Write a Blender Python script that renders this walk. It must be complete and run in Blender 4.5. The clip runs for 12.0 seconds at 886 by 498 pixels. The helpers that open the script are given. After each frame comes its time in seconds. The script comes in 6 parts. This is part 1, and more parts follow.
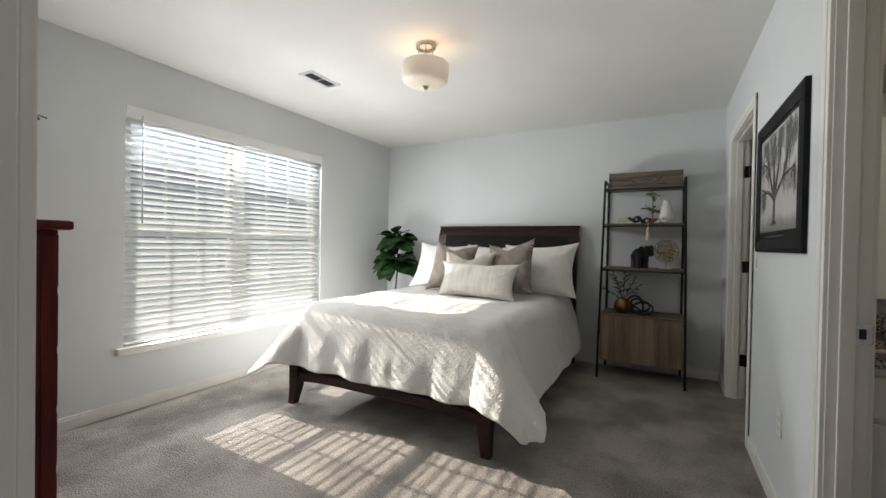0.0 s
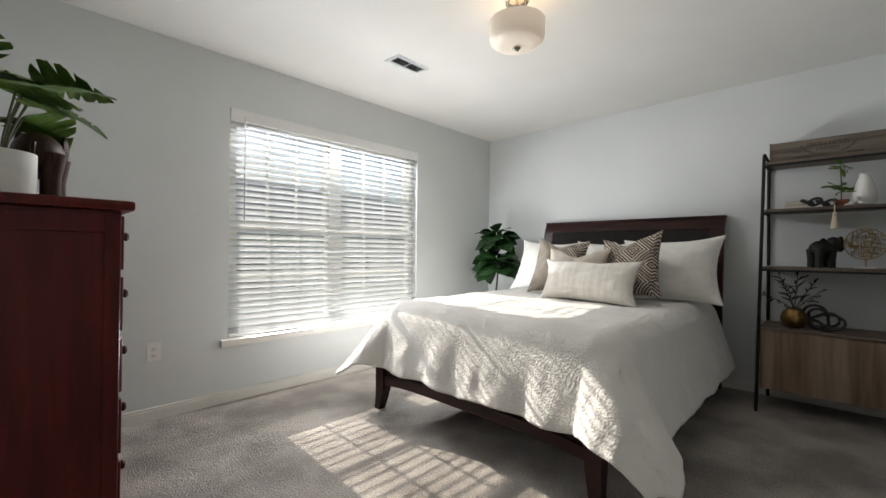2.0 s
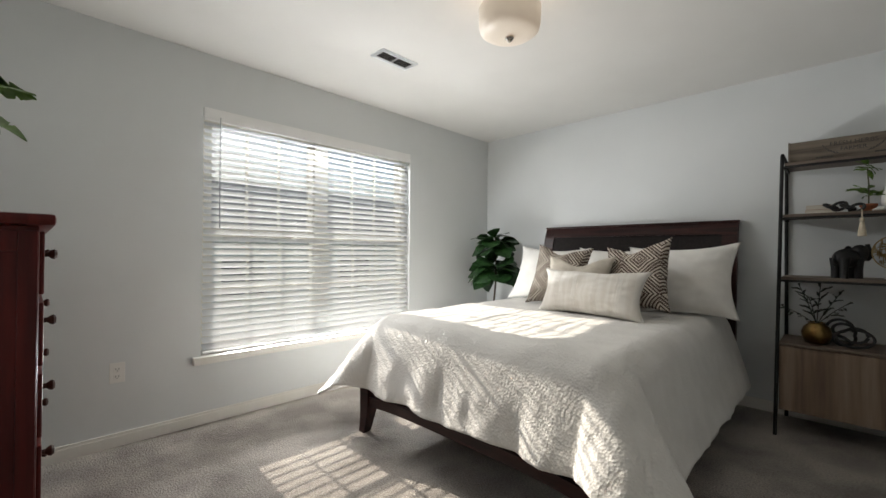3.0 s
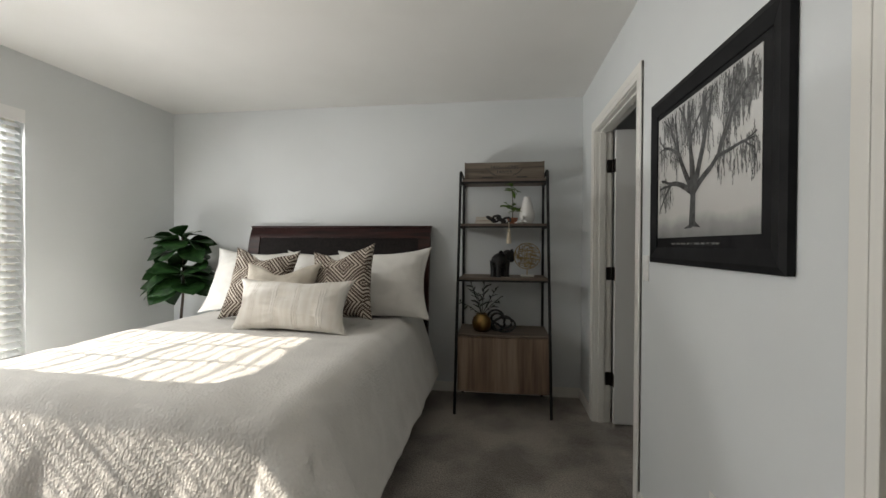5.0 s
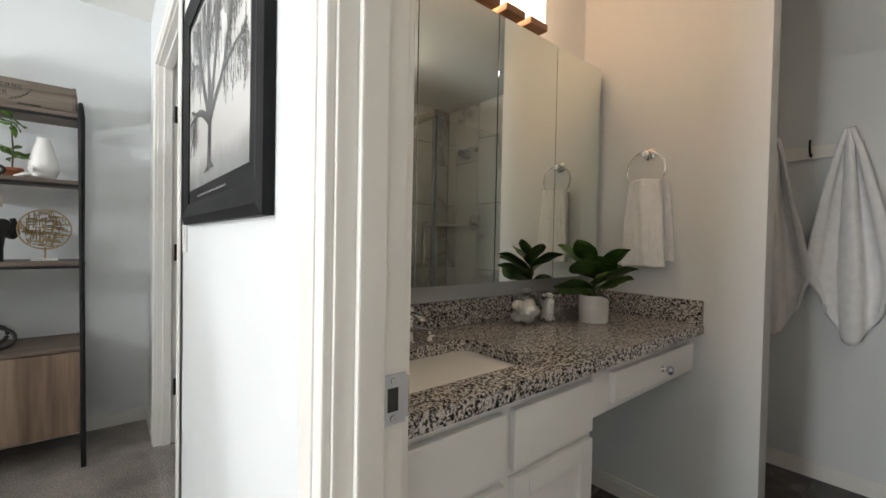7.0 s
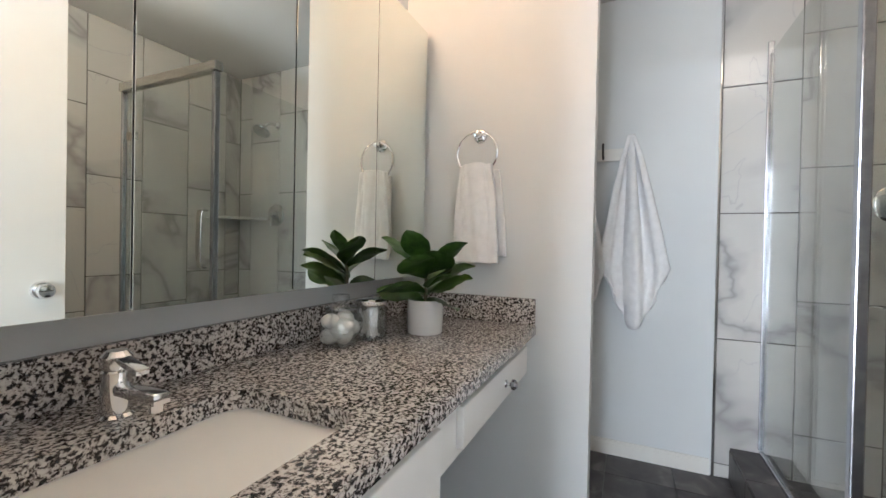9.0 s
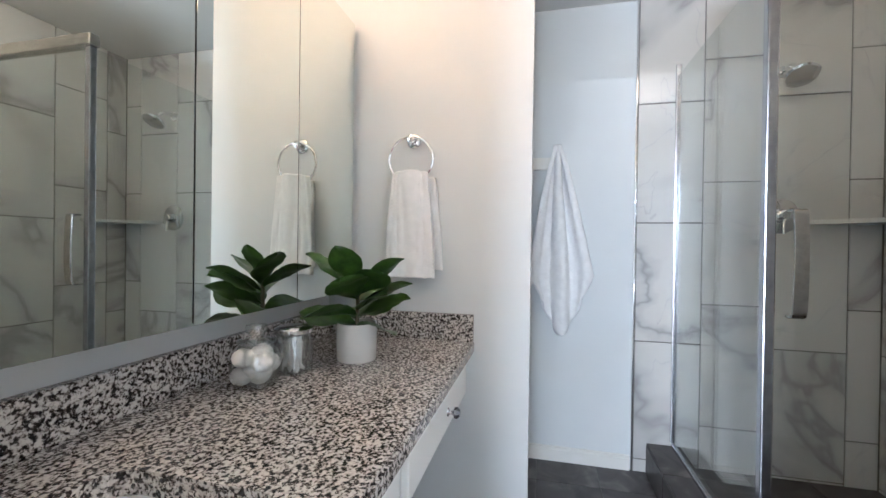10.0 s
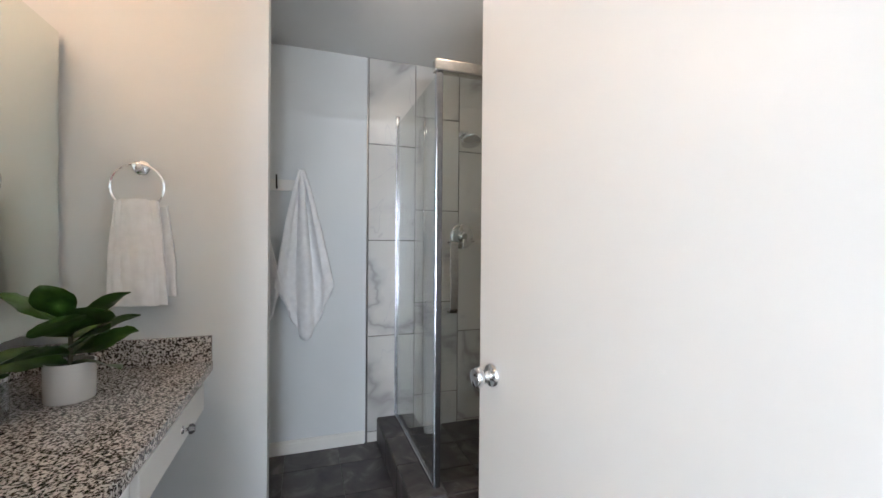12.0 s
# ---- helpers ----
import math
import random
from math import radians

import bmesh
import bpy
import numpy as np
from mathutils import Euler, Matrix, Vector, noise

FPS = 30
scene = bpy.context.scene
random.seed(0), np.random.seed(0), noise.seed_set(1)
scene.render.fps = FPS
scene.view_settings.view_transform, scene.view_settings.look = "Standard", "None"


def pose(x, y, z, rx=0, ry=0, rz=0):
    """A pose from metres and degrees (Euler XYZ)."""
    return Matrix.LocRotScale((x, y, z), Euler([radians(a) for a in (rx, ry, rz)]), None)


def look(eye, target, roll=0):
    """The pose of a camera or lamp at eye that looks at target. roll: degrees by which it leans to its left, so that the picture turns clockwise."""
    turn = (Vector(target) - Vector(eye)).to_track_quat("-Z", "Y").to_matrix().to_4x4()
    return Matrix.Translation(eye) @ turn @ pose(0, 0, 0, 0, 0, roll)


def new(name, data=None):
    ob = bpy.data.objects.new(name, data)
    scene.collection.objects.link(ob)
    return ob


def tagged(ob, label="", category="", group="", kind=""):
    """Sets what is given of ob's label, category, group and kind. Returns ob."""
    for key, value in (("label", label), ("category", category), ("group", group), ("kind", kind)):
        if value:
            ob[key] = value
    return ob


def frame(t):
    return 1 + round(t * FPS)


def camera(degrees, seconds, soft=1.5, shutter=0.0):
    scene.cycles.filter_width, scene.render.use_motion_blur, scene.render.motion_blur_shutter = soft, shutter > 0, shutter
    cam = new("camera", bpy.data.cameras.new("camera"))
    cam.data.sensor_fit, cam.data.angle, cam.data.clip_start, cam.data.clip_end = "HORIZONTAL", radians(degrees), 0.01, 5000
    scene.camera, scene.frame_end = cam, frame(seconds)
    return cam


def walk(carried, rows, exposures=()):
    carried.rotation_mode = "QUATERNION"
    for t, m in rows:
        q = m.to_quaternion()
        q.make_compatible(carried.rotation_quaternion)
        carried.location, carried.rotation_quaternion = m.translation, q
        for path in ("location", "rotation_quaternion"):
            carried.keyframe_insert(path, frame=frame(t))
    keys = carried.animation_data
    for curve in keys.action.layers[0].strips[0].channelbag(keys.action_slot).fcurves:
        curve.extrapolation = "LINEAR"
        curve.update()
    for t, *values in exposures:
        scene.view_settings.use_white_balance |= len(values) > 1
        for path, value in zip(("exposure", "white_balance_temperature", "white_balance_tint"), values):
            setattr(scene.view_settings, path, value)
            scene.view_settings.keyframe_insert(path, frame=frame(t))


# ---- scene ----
cam = camera(94.8, 12.0)
METRES, EYE, TILT, LEAN, TURN = 2.62, 1.179, 0.0, 0.0, 28.3
ROWS = [
    (0.0, 0.0, 0.0, 0.0, 0.01, -0.63, -1.04),
    (0.5, 0.0199, 0.0422, -0.0106, 2.94, -0.31, -0.94),
    (1.0, 0.0295, 0.0721, -0.0261, 7.22, -0.05, -0.82),
    (1.5, 0.0349, 0.1077, -0.0354, 11.8, 0.18, -0.72),
    (2.0, 0.0347, 0.1484, -0.039, 15.74, 0.37, -0.61),
    (2.5, 0.0367, 0.1939, -0.033, 17.87, 0.52, -0.51),
    (4.5, 0.0826, 0.3409, 0.0294, -7.32, -0.12, -0.16),
    (5.0, 0.1113, 0.3593, 0.0224, -20.5, -0.57, -0.31),
    (5.5, 0.1671, 0.3696, 0.0177, -34.02, -0.9, -0.48),
    (6.0, 0.2213, 0.3795, 0.0082, -46.63, -1.01, -0.72),
    (6.5, 0.2713, 0.3893, -0.0042, -58.08, -1.1, -0.94),
    (7.0, 0.3244, 0.3892, -0.0176, -67.98, -1.06, -1.11),
    (7.5, 0.3744, 0.3901, -0.0259, -76.31, -0.88, -1.22),
    (9.5, 0.5096, 0.4292, -0.0276, -99.16, -0.45, -0.96),
    (10.0, 0.5268, 0.4317, -0.0103, -104.97, -0.36, -0.79),
    (10.5, 0.5278, 0.4312, 0.0075, -111.39, -0.24, -0.66),
    (11.0, 0.5057, 0.4272, 0.0219, -118.46, -0.25, -0.52),
    (11.5, 0.4648, 0.4392, 0.03, -127.09, -0.35, -0.45),
    (12.0, 0.4027, 0.453, 0.0302, -137.08, -0.5, -0.46),
]
walk(cam, [(t, pose(0, 0, EYE, TILT, LEAN, TURN) @ pose(METRES * x, METRES * y, METRES * z, 90 + pitch, roll, yaw)) for t, x, y, z, yaw, pitch, roll in ROWS],
     exposures=[(0.0, 1.35, 6600, 10), (2.5, 1.25, 6700, 10), (4.5, 0.95, 6900, 10), (5.5, 1.65, 6800, 10), (6.5, 2.45, 6500, 10), (7.5, 2.95, 6500, 10),
                (9.5, 3.8, 5550, 10), (10.5, 3.9, 5400, 10), (12.0, 3.3, 5750, 10)])

# ---- world, sun, exposure ----
SUN_TO = Vector((-1.0, 0.03, 0.585)).normalized()
world = bpy.data.worlds.new("sky")
scene.world = world
world.use_nodes = True
wn, wl = world.node_tree.nodes, world.node_tree.links
sky = wn.new("ShaderNodeTexSky")
sky.sky_type, sky.sun_disc = "NISHITA", False
sky.sun_elevation, sky.sun_rotation = math.asin(SUN_TO.z), math.atan2(SUN_TO.x, SUN_TO.y)
wl.new(sky.outputs[0], wn["Background"].inputs[0])
wn["Background"].inputs[1].default_value = 0.032
sun = new("sun", bpy.data.lights.new("sun", "SUN"))
sun.data.energy, sun.data.angle, sun.data.color = 3.4, radians(0.5), (1, 0.93, 0.83)
sun.matrix_world = look(SUN_TO * 30, (0, 0, 0))


def lamp(name, kind, at, watts, colour, size=0.05):
    ob = new(name, bpy.data.lights.new(name, kind))
    ob.data.energy, ob.data.color = watts, colour
    if kind == "POINT":
        ob.data.shadow_soft_size = size
    ob.location = at
    return ob


lamp("ceiling_bulb", "POINT", (-1.345, 2.22, 2.27), 0.5, (1, 0.66, 0.36), 0.04)
for i in range(4):
    lamp("vanity_bulb", "POINT", (1.135 + 0.135 * i, 2.335, 2.06), 0.22, (1, 0.54, 0.27), 0.03)
lamp("bath_ceiling_bulb", "POINT", (1.75, 0.85, 2.39), 0.9, (1, 0.86, 0.7), 0.06)

# added fill lamps for the sky's daylight, along the window opening's lower and upper edge
for z, high, watts, tilt in ((0.46, 0.02, 19, 0.12), (1.994, 0.012, 12, -1.4)):
    sky_lamp = new("sky_fill_strip", bpy.data.lights.new("sky_fill_strip", "AREA"))
    sky_lamp.data.shape, sky_lamp.data.size, sky_lamp.data.size_y = "RECTANGLE", 1.5, high
    sky_lamp.data.energy, sky_lamp.data.color = watts, (0.93, 0.965, 1.0)
    sky_lamp.matrix_world = look((-3.18, 2.295, z), (-2.18, 2.295, z + tilt))


# ---- materials ----
def shader(name, rough=0.6, metal=0.0, spec=0.5):
    m = bpy.data.materials.new(name)
    m.use_nodes = True
    b = m.node_tree.nodes["Principled BSDF"]
    b.inputs["Roughness"].default_value, b.inputs["Metallic"].default_value = rough, metal
    b.inputs["Specular IOR Level"].default_value = spec
    return m, m.node_tree.nodes, m.node_tree.links, b


def ramp(n, stops):
    r = n.new("ShaderNodeValToRGB")
    e = r.color_ramp.elements
    while len(e) < len(stops):
        e.new(0.5)
    for k, (p, c) in zip(e, stops):
        k.position, k.color = p, (*c, 1)
    return r


def tex(n, l, kind, scale, detail=4, stretch=(1, 1, 1), coords="Object"):
    c, m = n.new("ShaderNodeTexCoord"), n.new("ShaderNodeMapping")
    m.inputs["Scale"].default_value = stretch
    t = n.new(kind)
    t.inputs["Scale"].default_value = scale
    if kind == "ShaderNodeTexNoise":
        t.inputs["Detail"].default_value = detail
    l.new(c.outputs[coords], m.inputs[0])
    l.new(m.outputs[0], t.inputs["Vector"])
    return t


def bump(n, l, b, out, strength, distance):
    k = n.new("ShaderNodeBump")
    k.inputs["Strength"].default_value, k.inputs["Distance"].default_value = strength, distance
    l.new(out, k.inputs["Height"])
    old = b.inputs["Normal"].links
    if old:
        l.new(old[0].from_socket, k.inputs["Normal"])
    l.new(k.outputs[0], b.inputs["Normal"])


def noisy(name, a, c, scale=6, rough=0.6, metal=0.0, spec=0.5, grain=0.0, grain_scale=300, stretch=(1, 1, 1), detail=4, lo=0.35, hi=0.65, sheen=0.0):
    m, n, l, b = shader(name, rough, metal, spec)
    t = tex(n, l, "ShaderNodeTexNoise", scale, detail, stretch)
    r = ramp(n, ((lo, a), (hi, c)))
    l.new(t.outputs["Fac"], r.inputs[0])
    l.new(r.outputs[0], b.inputs["Base Color"])
    b.inputs["Sheen Weight"].default_value = sheen
    if grain:
        g = tex(n, l, "ShaderNodeTexNoise", grain_scale, 2, stretch)
        bump(n, l, b, g.outputs["Fac"], grain, 0.002)
    return m


def thin_glass(name, tint, ior=1.45, rough=0.0):
    m = bpy.data.materials.new(name)
    m.use_nodes = True
    n, l = m.node_tree.nodes, m.node_tree.links
    n.remove(n["Principled BSDF"])
    tr, gl, fr, mx = n.new("ShaderNodeBsdfTransparent"), n.new("ShaderNodeBsdfGlossy"), n.new("ShaderNodeLayerWeight"), n.new("ShaderNodeMixShader")
    tr.inputs[0].default_value, gl.inputs["Roughness"].default_value = (*tint, 1), rough
    pw, ma = n.new("ShaderNodeMath"), n.new("ShaderNodeMath")
    fr.inputs[0].default_value, pw.operation, pw.inputs[1].default_value = 0.5, "POWER", 4.5
    ma.operation, ma.inputs[1].default_value, ma.inputs[2].default_value = "MULTIPLY_ADD", 0.85, ((ior - 1) / (ior + 1)) ** 2
    l.new(fr.outputs["Facing"], pw.inputs[0]), l.new(pw.outputs[0], ma.inputs[0]), l.new(ma.outputs[0], mx.inputs[0]), l.new(tr.outputs[0], mx.inputs[1]), l.new(gl.outputs[0], mx.inputs[2])
    l.new(mx.outputs[0], n["Material Output"].inputs[0])
    return m


def glow(name, colour, strength, base=(0.8, 0.75, 0.65)):
    m, n, l, b = shader(name, 0.35)
    t = tex(n, l, "ShaderNodeTexNoise", 9, 3)
    r = ramp(n, ((0.3, tuple(v * 0.85 for v in colour)), (0.7, colour)))
    l.new(t.outputs["Fac"], r.inputs[0]), l.new(r.outputs[0], b.inputs["Emission Color"])
    b.inputs["Base Color"].default_value, b.inputs["Emission Strength"].default_value = (*base, 1), strength
    return m


def wood(name, dark, light, scale=3, rough=0.4, axis=0, spec=0.5, bumpy=0.15):
    st = [9, 9, 9]
    st[axis] = 0.8
    m, n, l, b = shader(name, rough, 0, spec)
    t = tex(n, l, "ShaderNodeTexNoise", scale, 6, st)
    t.inputs["Distortion"].default_value = 0.6
    r = ramp(n, ((0.3, dark), (0.7, light)))
    l.new(t.outputs["Fac"], r.inputs[0]), l.new(r.outputs[0], b.inputs["Base Color"])
    bump(n, l, b, t.outputs["Fac"], bumpy, 0.001)
    return m


def carpet_material():
    m, n, l, b = shader("carpet", 1.0, 0, 0.1)
    a = tex(n, l, "ShaderNodeTexNoise", 2.6, 5)
    f = tex(n, l, "ShaderNodeTexNoise", 120, 4)
    ra, rf = ramp(n, ((0.38, (0.33, 0.29, 0.255)), (0.6, (0.6, 0.54, 0.48)))), ramp(n, ((0.3, (0.45, 0.45, 0.45)), (0.7, (1, 1, 1))))
    mx = n.new("ShaderNodeMixRGB")
    mx.blend_type, mx.inputs[0].default_value = "MULTIPLY", 1.0
    l.new(a.outputs["Fac"], ra.inputs[0]), l.new(f.outputs["Fac"], rf.inputs[0])
    l.new(ra.outputs[0], mx.inputs[1]), l.new(rf.outputs[0], mx.inputs[2]), l.new(mx.outputs[0], b.inputs["Base Color"])
    b.inputs["Sheen Weight"].default_value = 0.25
    g = tex(n, l, "ShaderNodeTexNoise", 30, 3)
    bump(n, l, b, f.outputs["Fac"], 1.0, 0.016)
    bump(n, l, b, g.outputs["Fac"], 0.5, 0.012)
    return m


def granite_material():
    m, n, l, b = shader("granite", 0.14, 0, 0.5)
    d = tex(n, l, "ShaderNodeTexNoise", 60, 3)
    v = tex(n, l, "ShaderNodeTexVoronoi", 230)
    c = n.new("ShaderNodeTexCoord")
    mix = n.new("ShaderNodeMixRGB")
    mix.inputs[0].default_value = 0.025
    l.new(c.outputs["Object"], mix.inputs[1]), l.new(d.outputs["Color"], mix.inputs[2]), l.new(mix.outputs[0], v.inputs["Vector"])
    big = tex(n, l, "ShaderNodeTexNoise", 140, 3)
    add = n.new("ShaderNodeMath")
    add.operation, add.use_clamp = "MULTIPLY_ADD", True
    sep = n.new("ShaderNodeSeparateColor")
    l.new(v.outputs["Color"], sep.inputs[0])
    add.inputs[1].default_value = 0.55
    l.new(sep.outputs[0], add.inputs[0])
    k = n.new("ShaderNodeMath")
    k.operation, k.inputs[1].default_value, k.inputs[2].default_value = "MULTIPLY_ADD", 2.2, -0.9
    l.new(big.outputs["Fac"], k.inputs[0]), l.new(k.outputs[0], add.inputs[2])
    r = ramp(n, ((0.0, (0.012, 0.011, 0.012)), (0.3, (0.035, 0.03, 0.03)), (0.4, (0.2, 0.17, 0.15)), (0.52, (0.45, 0.42, 0.395)), (0.8, (0.62, 0.59, 0.555))))
    l.new(add.outputs[0], r.inputs[0]), l.new(r.outputs[0], b.inputs["Base Color"])
    return m


def marble_material():
    m, n, l, b = shader("marble_tile", 0.24)
    oi, c, ad = n.new("ShaderNodeObjectInfo"), n.new("ShaderNodeTexCoord"), n.new("ShaderNodeVectorMath")
    mu = n.new("ShaderNodeMath")
    mu.operation, mu.inputs[1].default_value = "MULTIPLY", 37.0
    l.new(oi.outputs["Random"], mu.inputs[0]), l.new(c.outputs["Object"], ad.inputs[0]), l.new(mu.outputs[0], ad.inputs[1])
    veins = []
    for scale, dist, lo, deep, mid in ((0.75, 0.7, 0.014, 0.33, 0.48), (1.7, 0.9, 0.004, 0.48, 0.56)):
        t = n.new("ShaderNodeTexNoise")
        t.inputs["Scale"].default_value, t.inputs["Detail"].default_value, t.inputs["Distortion"].default_value = scale, 5, dist
        l.new(ad.outputs[0], t.inputs["Vector"])
        s, a = n.new("ShaderNodeMath"), n.new("ShaderNodeMath")
        s.operation, s.inputs[1].default_value, a.operation = "SUBTRACT", 0.56, "ABSOLUTE"
        l.new(t.outputs["Fac"], s.inputs[0]), l.new(s.outputs[0], a.inputs[0])
        r = ramp(n, ((0.0, (deep, deep * 0.97, deep * 0.94)), (lo, (mid, mid * 0.98, mid * 0.945)), (lo * 3.5, (0.57, 0.557, 0.525))))
        l.new(a.outputs[0], r.inputs[0])
        veins.append(r)
    mx = n.new("ShaderNodeMixRGB")
    mx.blend_type, mx.inputs[0].default_value = "DARKEN", 1.0
    l.new(veins[0].outputs[0], mx.inputs[1]), l.new(veins[1].outputs[0], mx.inputs[2]), l.new(mx.outputs[0], b.inputs["Base Color"])
    return m


def slate_material():
    m, n, l, b = shader("slate_tile", 0.42)
    oi, c, ad, mu = n.new("ShaderNodeObjectInfo"), n.new("ShaderNodeTexCoord"), n.new("ShaderNodeVectorMath"), n.new("ShaderNodeMath")
    mu.operation, mu.inputs[1].default_value = "MULTIPLY", 21.0
    l.new(oi.outputs["Random"], mu.inputs[0]), l.new(c.outputs["Object"], ad.inputs[0]), l.new(mu.outputs[0], ad.inputs[1])
    t = n.new("ShaderNodeTexNoise")
    t.inputs["Scale"].default_value, t.inputs["Detail"].default_value, t.inputs["Distortion"].default_value = 7, 8, 0.8
    l.new(ad.outputs[0], t.inputs["Vector"])
    r = ramp(n, ((0.32, (0.03, 0.027, 0.027)), (0.55, (0.075, 0.066, 0.064)), (0.72, (0.17, 0.15, 0.145))))
    l.new(t.outputs["Fac"], r.inputs[0]), l.new(r.outputs[0], b.inputs["Base Color"])
    bump(n, l, b, t.outputs["Fac"], 0.25, 0.003)
    return m


def quilt_material():
    m, n, l, b = shader("quilted_cotton", 0.95, 0, 0.15)
    b.inputs["Base Color"].default_value = (0.68, 0.645, 0.585, 1)
    b.inputs["Sheen Weight"].default_value = 0.15
    v = tex(n, l, "ShaderNodeTexVoronoi", 105, stretch=(1, 1, 0.8))
    f = tex(n, l, "ShaderNodeTexNoise", 600, 2)
    w = tex(n, l, "ShaderNodeTexNoise", 7, 4)
    r = ramp(n, ((0.35, (0.69, 0.67, 0.635)), (0.65, (0.75, 0.73, 0.695))))
    l.new(w.outputs["Fac"], r.inputs[0]), l.new(r.outputs[0], b.inputs["Base Color"])
    bump(n, l, b, v.outputs["Distance"], 0.45, 0.005)
    bump(n, l, b, f.outputs["Fac"], 0.2, 0.001)
    bump(n, l, b, w.outputs["Fac"], 0.35, 0.015)
    return m


def woven_material():
    m, n, l, b = shader("geometric_weave", 0.95, 0, 0.1)
    c = n.new("ShaderNodeTexCoord")
    sp = n.new("ShaderNodeSeparateXYZ")
    l.new(c.outputs["Object"], sp.inputs[0])

    def op(kind, x, y=None, z=None):
        k = n.new("ShaderNodeMath")
        k.operation = kind
        for i, v in enumerate((x, y, z)):
            if v is None:
                continue
            if isinstance(v, (int, float)):
                k.inputs[i].default_value = v
            else:
                l.new(v, k.inputs[i])
        return k.outputs[0]
    big = op("PINGPONG", op("ADD", sp.outputs["X"], 0.06), 0.12)
    tall = op("PINGPONG", op("ADD", sp.outputs["Z"], 0.03), 0.12)
    diag = op("ADD", tall, big)
    tri = op("PINGPONG", diag, 0.0125)
    dash = op("PINGPONG", op("SUBTRACT", tall, big), 0.007)
    wide = op("PINGPONG", diag, 0.05)
    line = op("GREATER_THAN", tri, 0.006)
    dots = op("GREATER_THAN", dash, 0.0031)
    sel = op("GREATER_THAN", wide, 0.028)
    pat = op("MULTIPLY", line, op("MAXIMUM", dots, op("MULTIPLY", sel, 0.75)))
    r = ramp(n, ((0.0, (0.085, 0.058, 0.045)), (1.0, (0.66, 0.6, 0.52))))
    l.new(pat, r.inputs[0]), l.new(r.outputs[0], b.inputs["Base Color"])
    bump(n, l, b, pat, 0.5, 0.002)
    return m


def stripe_material():
    m, n, l, b = shader("tufted_cream", 0.95, 0, 0.1)
    w = tex(n, l, "ShaderNodeTexNoise", 9, 3, (3, 1, 0.2))
    r = ramp(n, ((0.42, (0.7, 0.66, 0.6)), (0.58, (0.77, 0.74, 0.69))))
    l.new(w.outputs["Fac"], r.inputs[0]), l.new(r.outputs[0], b.inputs["Base Color"])
    f = tex(n, l, "ShaderNodeTexNoise", 260, 2)
    bump(n, l, b, w.outputs["Fac"], 0.3, 0.008)
    c, sp = n.new("ShaderNodeTexCoord"), n.new("ShaderNodeSeparateXYZ")
    l.new(c.outputs["Object"], sp.inputs[0])
    group, inside, cord, both = (n.new("ShaderNodeMath") for _ in range(4))
    group.operation, group.inputs[1].default_value = "PINGPONG", 0.072
    inside.operation, inside.inputs[1].default_value = "GREATER_THAN", 0.05
    cord.operation, cord.inputs[1].default_value, both.operation = "PINGPONG", 0.0075, "MULTIPLY"
    l.new(sp.outputs["X"], group.inputs[0]), l.new(group.outputs[0], inside.inputs[0]), l.new(sp.outputs["X"], cord.inputs[0])
    l.new(inside.outputs[0], both.inputs[0]), l.new(cord.outputs[0], both.inputs[1])
    bump(n, l, b, both.outputs[0], 0.6, 0.6)
    bump(n, l, b, f.outputs["Fac"], 0.3, 0.002)
    return m


def planks_material():
    m, n, l, b = shader("oak_veneer", 0.55)
    t = tex(n, l, "ShaderNodeTexNoise", 2.2, 6, (16, 16, 0.9))
    v = tex(n, l, "ShaderNodeTexNoise", 11, 0, (1, 0.01, 0.01))
    mx = n.new("ShaderNodeMath")
    mx.operation = "MULTIPLY_ADD"
    mx.inputs[1].default_value = 0.5
    hf = n.new("ShaderNodeMath")
    hf.operation, hf.inputs[1].default_value = "MULTIPLY", 0.5
    l.new(t.outputs["Fac"], mx.inputs[0]), l.new(v.outputs["Fac"], hf.inputs[0]), l.new(hf.outputs[0], mx.inputs[2])
    r = ramp(n, ((0.34, (0.115, 0.07, 0.045)), (0.5, (0.215, 0.145, 0.1)), (0.66, (0.33, 0.245, 0.18))))
    l.new(mx.outputs[0], r.inputs[0]), l.new(r.outputs[0], b.inputs["Base Color"])
    bump(n, l, b, t.outputs["Fac"], 0.2, 0.001)
    return m


def print_material():
    m, n, l, b = shader("misty_print", 0.22)
    c, sp = n.new("ShaderNodeTexCoord"), n.new("ShaderNodeSeparateXYZ")
    l.new(c.outputs["Object"], sp.inputs[0])
    t = tex(n, l, "ShaderNodeTexNoise", 9, 5)
    k = n.new("ShaderNodeMath")
    k.operation, k.inputs[1].default_value = "MULTIPLY_ADD", 0.06
    l.new(t.outputs["Fac"], k.inputs[0]), l.new(sp.outputs["Z"], k.inputs[2])
    r = ramp(n, ((0.02, (0.2, 0.2, 0.2)), (0.07, (0.33, 0.33, 0.32)), (0.11, (0.56, 0.55, 0.53)), (0.3, (0.68, 0.67, 0.65)), (0.55, (0.5, 0.5, 0.49))))
    l.new(k.outputs[0], r.inputs[0]), l.new(r.outputs[0], b.inputs["Base Color"])
    return m


